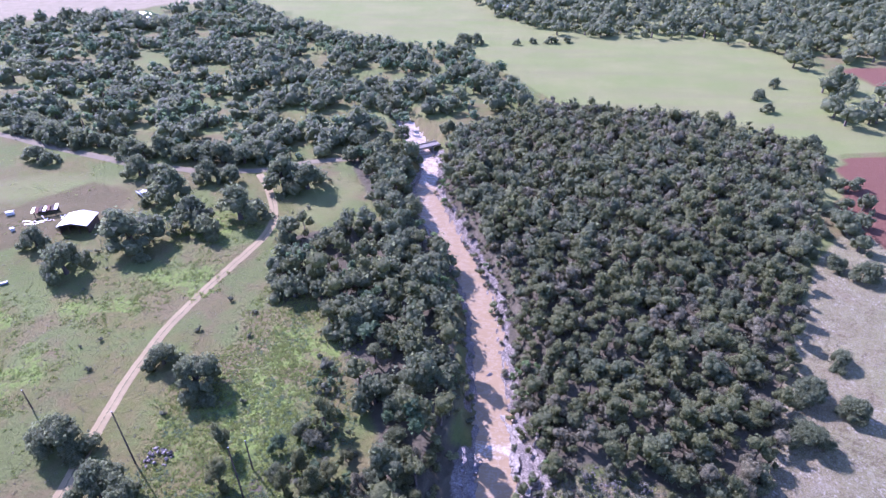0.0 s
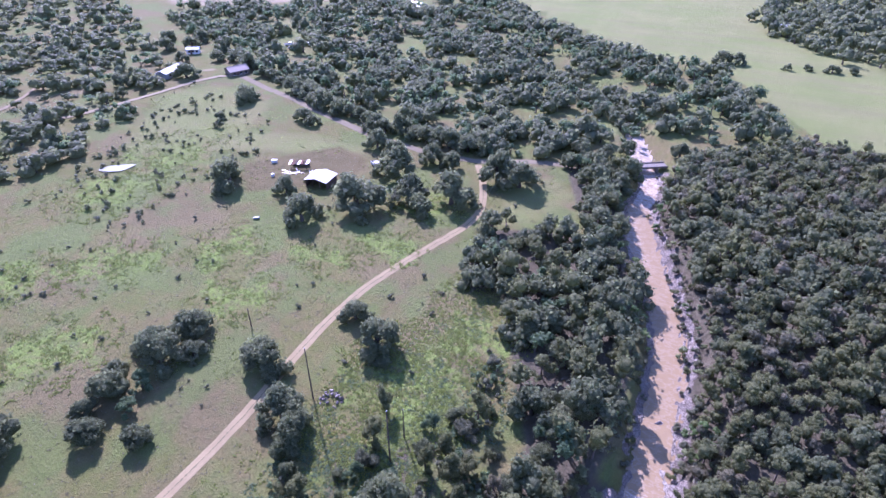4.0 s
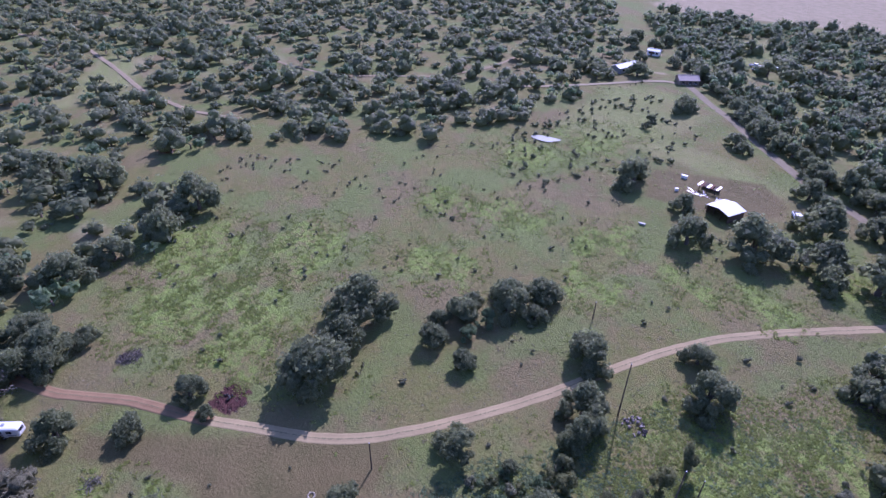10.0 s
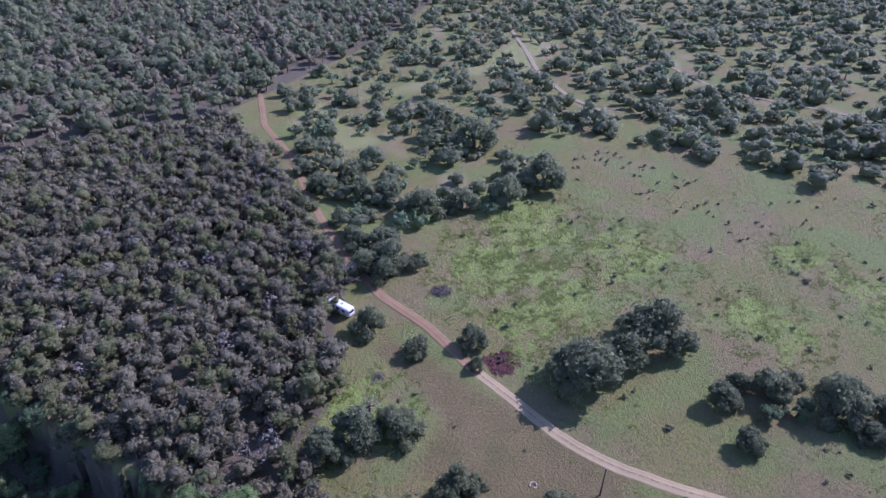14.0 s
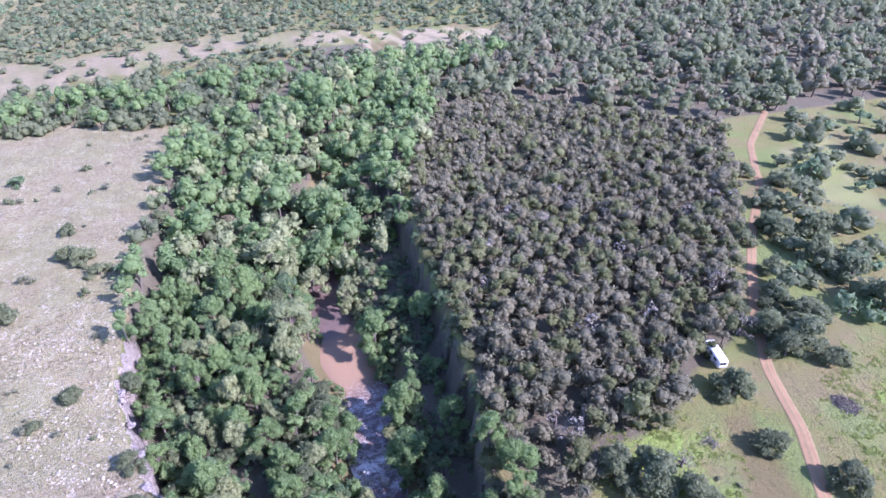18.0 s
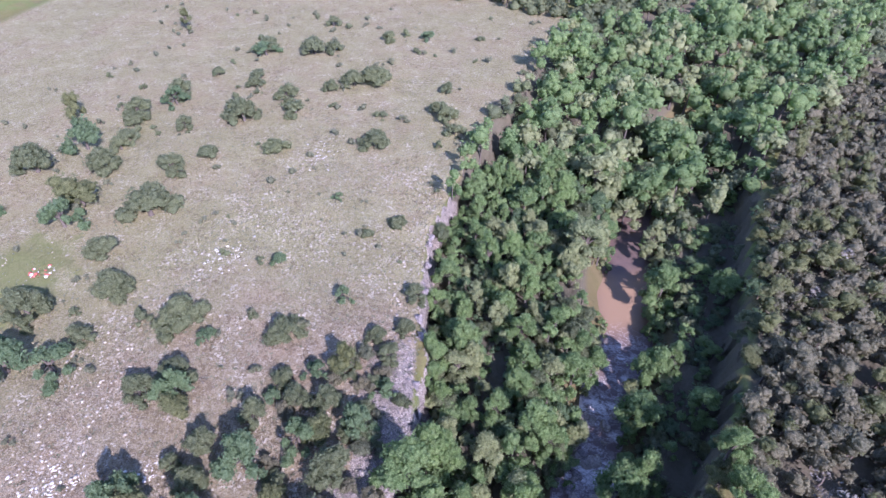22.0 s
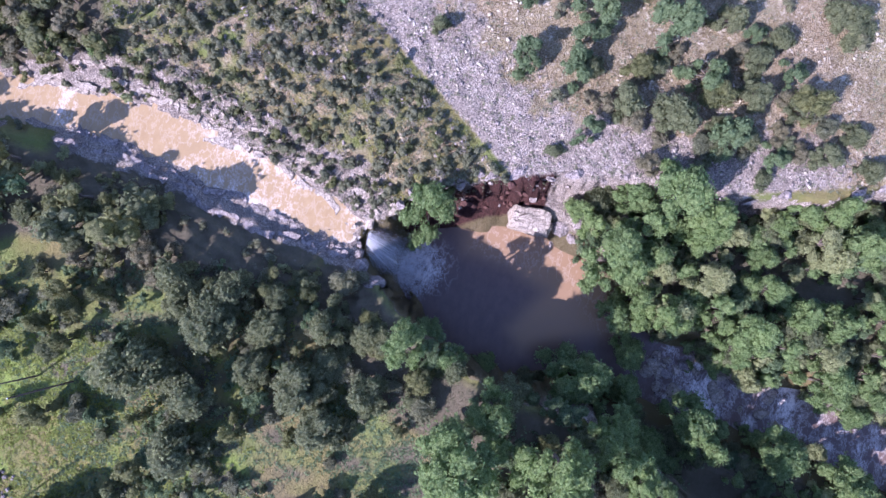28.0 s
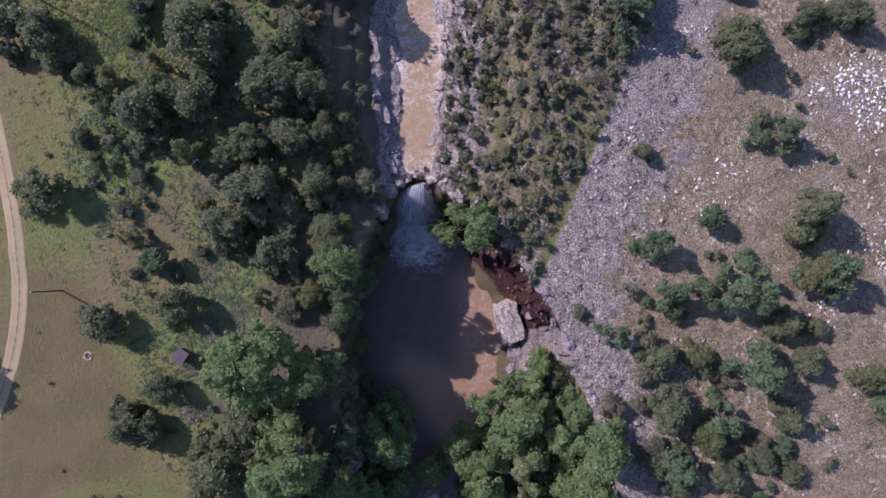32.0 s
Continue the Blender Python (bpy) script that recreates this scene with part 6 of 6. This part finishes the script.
def wreck():
    root = thing("collapsed_lean_to", -107, 133, 20, "half-collapsed lean-to with a pale loose tin roof", "lean-to")
    for x in (-2.4, 0, 2.4):
        part("post", box((0.14, 0.14, 1.9), (x, -1.3, 0.95), tilt=(6, 4)), M_DARKWOOD, root)
    rng = random.Random(4)
    for k in range(7):
        part("roof_sheet", box((0.7, 2.4, 0.04), (-2.8 + k * 0.93, 0, 1.9 + rng.uniform(-0.15, 0.15)), rng.uniform(-6, 6), tilt=(rng.uniform(4, 14), rng.uniform(-5, 5))), (M_GREYTIN, M_RUST, M_DARKWOOD)[k % 3], root)
    part("back_wall", box((5.6, 0.1, 1.6), (0, 1.4, 0.8)), M_DARKWOOD, root)
    for n in range(26):
        part("loose_board", box((rng.uniform(0.8, 2.6), 0.2, 0.05), (rng.uniform(-5, 6), rng.uniform(-4.5, -1.5), 0.12 + n * 0.004), rng.uniform(0, 180), tilt=(0, rng.uniform(-4, 4))),
             [M_DARKWOOD, M_TIN, M_WHITEPAINT, M_RUST][n % 4], root)


wreck()


def cabinet_box(x, y, turn, size, name, label, cat):
    root = thing(name, x, y, turn, label, cat)
    part("body", box(size, (0, 0, size[2] / 2), bevel=0.06), M_WHITEPAINT, root)
    part("lid", box((size[0] + 0.06, size[1] + 0.06, 0.1), (0, 0, size[2] + 0.06), bevel=0.03), M_WHITEPAINT, root)


cabinet_box(-117, 133, 25, (1.8, 0.9, 0.9), "chest_freezer", "old white chest freezer dumped on bare ground", "freezer")
cabinet_box(-111, 124.5, 60, (0.9, 0.7, 0.8), "white_box", "small white box on bare ground", "box")


def wheels(root, axles, half, r, mat=M_RUBBER):
    for x in axles:
        for y in (-half, half):
            w = part("wheel", rod(r, (x, y - 0.12, r), (x, y + 0.12, r), 18), mat, root)
            part("rim", rod(r * 0.55, (x, y - 0.135, r), (x, y + 0.135, r), 12), M_GREYTIN, w)


def pickup(x, y, turn, mat, label):
    root = thing("pickup_truck", x, y, turn, label, "pickup")
    part("body", box((5.2, 1.9, 0.75), (0, 0, 0.85), bevel=0.14), mat, root)
    cab = part("cab", box((1.9, 1.7, 0.75), (0.45, 0, 1.5), bevel=0.22), mat, root)
    part("windscreen", box((0.06, 1.45, 0.5), (1.36, 0, 1.5), tilt=(0, -25)), M_GLASS, cab)
    for s in (-1, 1):
        part("side_window", box((1.4, 0.04, 0.42), (0.42, s * 0.845, 1.55)), M_GLASS, cab)
        part("headlight", box((0.06, 0.32, 0.16), (2.6, s * 0.68, 0.95), bevel=0.02), M_GLASS, root)
    part("bed", box((2.1, 1.5, 0.1), (-1.45, 0, 1.2)), M_RUBBER, root, "dark open load bed")
    part("bumper", box((0.15, 1.85, 0.2), (2.66, 0, 0.6), bevel=0.04), M_GREYTIN, root)
    wheels(root, (-1.6, 1.65), 0.85, 0.38)


pickup(-85, 143, -38, M_WHITEPAINT, "white pickup parked under the oaks")


def camper(x, y, turn):
    root = thing("camper_trailer", x, y, turn, "white round-roofed camper parked at the edge of the junipers", "camper")
    part("body", box((6.2, 1.95, 1.9), (0, 0, 1.5), bevel=0.32), M_WHITEPAINT, root)
    part("stripe", box((5.5, 1.97, 0.16), (0, 0, 1.1)), M_BLUE, root, "faded blue side stripe")
    for s in (-1, 1):
        for k in (-1.6, 0.0, 1.6):
            part("window", box((1.0, 0.05, 0.55), (k, s * 0.985, 1.75), bevel=0.02), M_GLASS, root)
    part("rear_window", box((0.05, 1.2, 0.6), (3.09, 0, 1.75)), M_GLASS, root)
    part("door", box((0.7, 0.05, 1.6), (0.85, -0.99, 1.35)), M_WHITEPAINT, root)
    part("roof_vent", box((0.5, 0.5, 0.12), (0.3, 0.1, 2.5), bevel=0.03), M_GREYTIN, root)
    part("roof_hatch", box((0.6, 0.7, 0.1), (-1.6, 0, 2.49), bevel=0.03), M_GREYTIN, root)
    part("tow_bar", rod(0.06, (-3.0, 0, 0.6), (-4.0, 0, 0.5)), M_RUST, root)
    wheels(root, (0.3,), 0.86, 0.36)


camper(-86, -41.6, 68)


def utility_pole(x, y, tall, lean=0.0, arm=True, label="tall creosoted timber utility pole"):
    root = thing("utility_pole", x, y, random.Random(int(x)).uniform(0, 40), label, "pole", "utility poles")
    part("pole", rod(0.14, (0, 0, -0.3), (lean, 0, tall), 10, 0.085), M_POLE, root)
    if arm:
        part("crossarm", box((1.5, 0.1, 0.12), (lean * 0.95, 0, tall - 0.5), bevel=0.015), M_POLE, root)
        for s in (-0.6, 0.6):
            part("insulator", rod(0.05, (s + lean * 0.95, 0, tall - 0.44), (s + lean * 0.95, 0, tall - 0.22), 8, 0.035), M_WHITEPAINT, root)
    part("cap", rod(0.11, (lean, 0, tall), (lean, 0, tall + 0.05), 8, 0.06), M_GREYTIN, root)


utility_pole(-49, 56, 12.6, 0.2, False)
utility_pole(-30, 50, 12.2, 0.15, False)
utility_pole(-30, 55, 7.2, 0.1, False, "shorter creosoted timber pole")
utility_pole(-72, 67, 4.6, 0.1, False, "short grey timber pole beside a bush")
utility_pole(-55.6, 13.2, 6.4, 0.1, False, "single timber pole beside the dirt track")


def brush_pile(x, y, r, name, label, mats, count, seed, length=1.4):
    """A heap of sticks, each its own bar."""
    root = thing(name, x, y, 0, label, "brush pile")
    rng = random.Random(seed)
    for n in range(count):
        a, d = rng.uniform(0, 6.28), r * math.sqrt(rng.random()) * 0.8
        p = Vector((d * math.cos(a), d * math.sin(a), max(0.05, 0.9 * (1 - d / r)) * rng.random()))
        q = Vector((rng.uniform(-1, 1), rng.uniform(-1, 1), rng.uniform(-0.15, 0.45))).normalized() * length * rng.uniform(0.5, 1.3)
        part("branch", rod(rng.uniform(0.03, 0.09), p - q / 2, p + q / 2, 5, 0.02), mats[n % len(mats)], root)


brush_pile(-98, -23, 2.6, "brush_pile", "grey heap of cut dead brush on the grass", [M_DEADWOOD, M_BARK, M_BARK], 190, 1, 1.8)
brush_pile(-42.5, -8.5, 2.2, "brush_pile", "pale dead branches heaped beside the trees", [M_DEADWOOD], 60, 2)
brush_pile(-70, -27.5, 1.6, "brush_pile", "bleached fallen branches in tall weeds", [M_DEADWOOD], 26, 3, 2.2)


for n, (x, y) in enumerate([(44, 12), (56, 23), (36, 8), (58, -6), (47, -38), (52, -20), (27, -50), (30, 2)]):
    brush_pile(x, y, 0.8, "fallen_branch", "bare dark branch fallen on the stony ground", [M_BARK, M_DEADWOOD], 9, 40 + n, 1.9)


def rubble(x, y, r, count, name, label, cat, mats, seed, size=(0.25, 0.6)):
    root = thing(name, x, y, 0, label, cat)
    rng = random.Random(seed)
    for n in range(count):
        a, d = rng.uniform(0, 6.28), r * math.sqrt(rng.random())
        s = rng.uniform(*size)
        ob = part("stone", rock_bm(seed * 10 + n % 6, (s, s * rng.uniform(0.6, 1), s * rng.uniform(0.4, 0.8)), 0.3, 2), mats[n % len(mats)], root)
        ob.matrix_basis = pose(d * math.cos(a), d * math.sin(a), s * 0.25 + 0.5 * max(0, 1 - d / r), rng.uniform(-20, 20), rng.uniform(-20, 20), rng.uniform(0, 360))


rubble(-45.8, 57.2, 2.2, 40, "stone_pile", "dark and white heap of rubble in the grass", "stone pile", [M_LIMESTONE, M_RUBBER, M_LIMESTONE], 7, (0.2, 0.45))
rubble(-79.5, -6, 3.2, 26, "red_earth_heap", "dug heap of rust-red earth and clods", "earth heap", [M_REDSTONE], 8, (0.12, 0.32))
rubble(-80, -6.5, 1.0, 6, "black_bags", "dark lumps dumped on the red earth", "refuse", [M_RUBBER], 9, (0.3, 0.5))


def ring(x, y, r, label):
    root = thing("stone_ring", x, y, 30, label, "fire ring")
    for k in range(11):
        a = k / 13 * 6.28
        ob = part("stone", rock_bm(90 + k % 4, (0.26, 0.18, 0.16), 0.2, 2), M_WHITESTONE, root)
        ob.matrix_basis = pose(r * math.cos(a), r * math.sin(a), 0.1, 0, 0, math.degrees(a) + 90)


ring(-54.6, 3.3, 0.52, "small open ring of white stones on worn grass")
ring(103, -54, 1.6, "ring of white stones by the farmhouse")


def feeder(x, y):
    root = thing("stock_feeder", x, y, 35, "low pale stock trough in the open meadow", "trough")
    part("basin", box((1.7, 0.7, 0.45), (0, 0, 0.3), bevel=0.08), M_GREYTIN, root)
    part("water", box((1.5, 0.5, 0.02), (0, 0, 0.53)), M_GLASS, root)
    for s in (-1, 1):
        part("leg", box((0.12, 0.7, 0.2), (s * 0.65, 0, 0.05)), M_DARKWOOD, root)


feeder(-99.5, 102.5)


def small_hut(x, y, turn, size, roof_mat, label, name="wooden_hut"):
    root = thing(name, x, y, turn, label, "hut")
    w, d, h = size
    part("wall", box((w, d, h), (0, 0, h / 2)), M_DARKWOOD, root)
    part("door", box((0.7, 0.05, h * 0.8), (0, -d / 2 - 0.03, h * 0.4)), M_POLE, root)
    part("roof", box((w + 0.4, d + 0.4, 0.08), (0, 0, h + 0.12), tilt=(5, 0)), roof_mat, root)


small_hut(-41.6, -0.6, 40, (1.6, 1.25, 1.5), plain("brown_roofing", (0.11, 0.08, 0.085), 0.8), "small dark deer-blind hut in the clearing")
small_hut(96, -43, 60, (3.0, 2.2, 2.1), M_GREYTIN, "small tin-roofed shed under the oaks", "garden_shed")


def bridge():
    a, b = Vector((-25, 168.8)), Vector((-1.5, 181.8))
    mid, d = (a + b) / 2, b - a
    root = thing("bridge", mid.x, mid.y, math.degrees(math.atan2(d.y, d.x)), "low narrow concrete road bridge over the river", "bridge", z=-1.0)
    part("deck", box((d.length, 3.4, 0.4), (0, 0, 0), bevel=0.04), M_CONCRETE, root)
    for s in (-1, 1):
        part("kerb", box((d.length, 0.25, 0.3), (0, s * 1.6, 0.35), bevel=0.03), M_CONCRETE, root)
    for k in (-3, -1, 1, 3):
        part("pier", box((0.7, 3.4, 4.4), (k * 3.4, 0, -2.4), bevel=0.06), M_CONCRETE, root)
    for k in range(9):
        for s in (-1, 1):
            part("rail_post", box((0.1, 0.1, 0.6), (-12.4 + k * 3.1, s * 1.6, 0.8)), M_GREYTIN, root)


bridge()


def house(x, y, turn, size, roof_mat, wall_mat, label, name="farmhouse", category="house"):
    w, d, h = size
    root = thing(name, x, y, turn, label, category)
    part("wall", box((w, d, h), (0, 0, h / 2)), wall_mat, root)
    for s in (-1, 1):
        part("roof", box((w + 0.8, d / 2 / math.cos(radians(20)) + 0.5, 0.12), (0, s * d / 4, h + d / 4 * math.tan(radians(20))), tilt=(-s * 20, 0)), roof_mat, root)
        bm = bmesh.new()
        vs = [bm.verts.new(p) for p in ((s * w / 2, -d / 2, h), (s * w / 2, d / 2, h), (s * w / 2, 0, h + d / 2 * math.tan(radians(20))))]
        bm.faces.new(vs)
        bmesh.ops.solidify(bm, geom=bm.faces[:], thickness=0.1)
        part("gable", bm, wall_mat, root)
        for k in (-0.3, 0.05, 0.32):
            win = part("window", box((1.1, 0.06, 1.1), (k * w, s * (d / 2 + 0.02), h * 0.55)), M_GLASS, root)
            part("sill", box((1.3, 0.16, 0.08), (k * w, s * (d / 2 + 0.06), h * 0.55 - 0.6)), M_WHITEPAINT, win)
    part("door", box((0.95, 0.07, 2.0), (-0.12 * w, -d / 2 - 0.03, 1.0)), M_DARKWOOD, root)


house(119, 423, 12, (24, 9, 3.2), M_TIN, M_WHITEPAINT, "long white-roofed farmhouse beyond the fields")
house(40, 379, 5, (9, 6, 2.6), M_WHITEPAINT, M_WHITEPAINT, "small white house at the edge of the far wood")
house(-174, 355, -20, (11, 7, 2.8), M_TIN, M_WHITEPAINT, "pale-roofed house among the northern oaks")
house(120, -50, 70, (8, 6, 2.6), M_GREYTIN, M_WHITEPAINT, "grey-roofed cottage among oaks on the plateau")
house(116, -44, 70, (5, 4, 2.2), plain("blue_grey_roofing", (0.24, 0.26, 0.38), 0.6), M_GREYTIN, "blue-grey roofed outbuilding beside the cottage")
house(-217.2, 188.3, 100, (13, 5.5, 2.6), M_WHITEPAINT, M_GREYTIN, "long low barn with a bright white roof among oaks", "barn", "barn")
house(-191, 202, 62, (8.5, 7.5, 2.1), plain("pinkish_shingles", (0.42, 0.35, 0.30), 0.85), plain("tan_boards", (0.20, 0.165, 0.125), 0.85), "small farmhouse with a faded pinkish roof at the road's end")
house(-233, 219, 30, (6, 3.4, 2.4), M_WHITEPAINT, M_WHITEPAINT, "small bright white outbuilding behind the farmhouse", "outbuilding", "outbuilding")
pickup(-197, 249.5, 20, M_WHITEPAINT, "white pickup parked in a clearing of the oak wood")
pickup(-187, 252.5, 35, M_WHITEPAINT, "white pickup parked at the clearing's edge")
pickup(-190.5, 244, 10, M_GREYTIN, "grey pickup parked in the clearing")
rubble(92.5, -54, 2.4, 30, "toy_heap", "scatter of red and white yard clutter on the grass", "yard clutter", [M_RED, M_WHITEPAINT, M_RED], 11, (0.15, 0.5))

# shallow stock pond in the meadow; its sky reflection is put into the pale colour
a = np.linspace(0, 2 * np.pi, 40, endpoint=False)
pr = np.array([1.0, 0.8, 0.5, 0.0])[:, None]
pu, pv = pr * (5.1 * np.cos(a) + 0.6 * np.sin(3 * a)), pr * (2.3 * np.sin(a) + 0.4 * np.cos(2 * a))
px, py = -160.3 + 0.8 * pu - 0.6 * pv, 109.7 + 0.6 * pu + 0.8 * pv
pz = np.full(px.shape, float(height(-160.3, 109.7).max()) + 0.3)
pf = [(k * 40 + j, k * 40 + (j + 1) % 40, (k + 1) * 40 + (j + 1) % 40, (k + 1) * 40 + j) for k in range(3) for j in range(40)]
tagged(link_mesh("stock_pond", np.c_[px.ravel(), py.ravel(), pz.ravel()], pf, plain("sky_toned_pond_water", (0.29, 0.30, 0.24), 0.35, vary=0.4, scale=0.4, spec=0.3)),
       "shallow stock pond with the sky's pale reflection put into its colour", "pond", kind="structure")
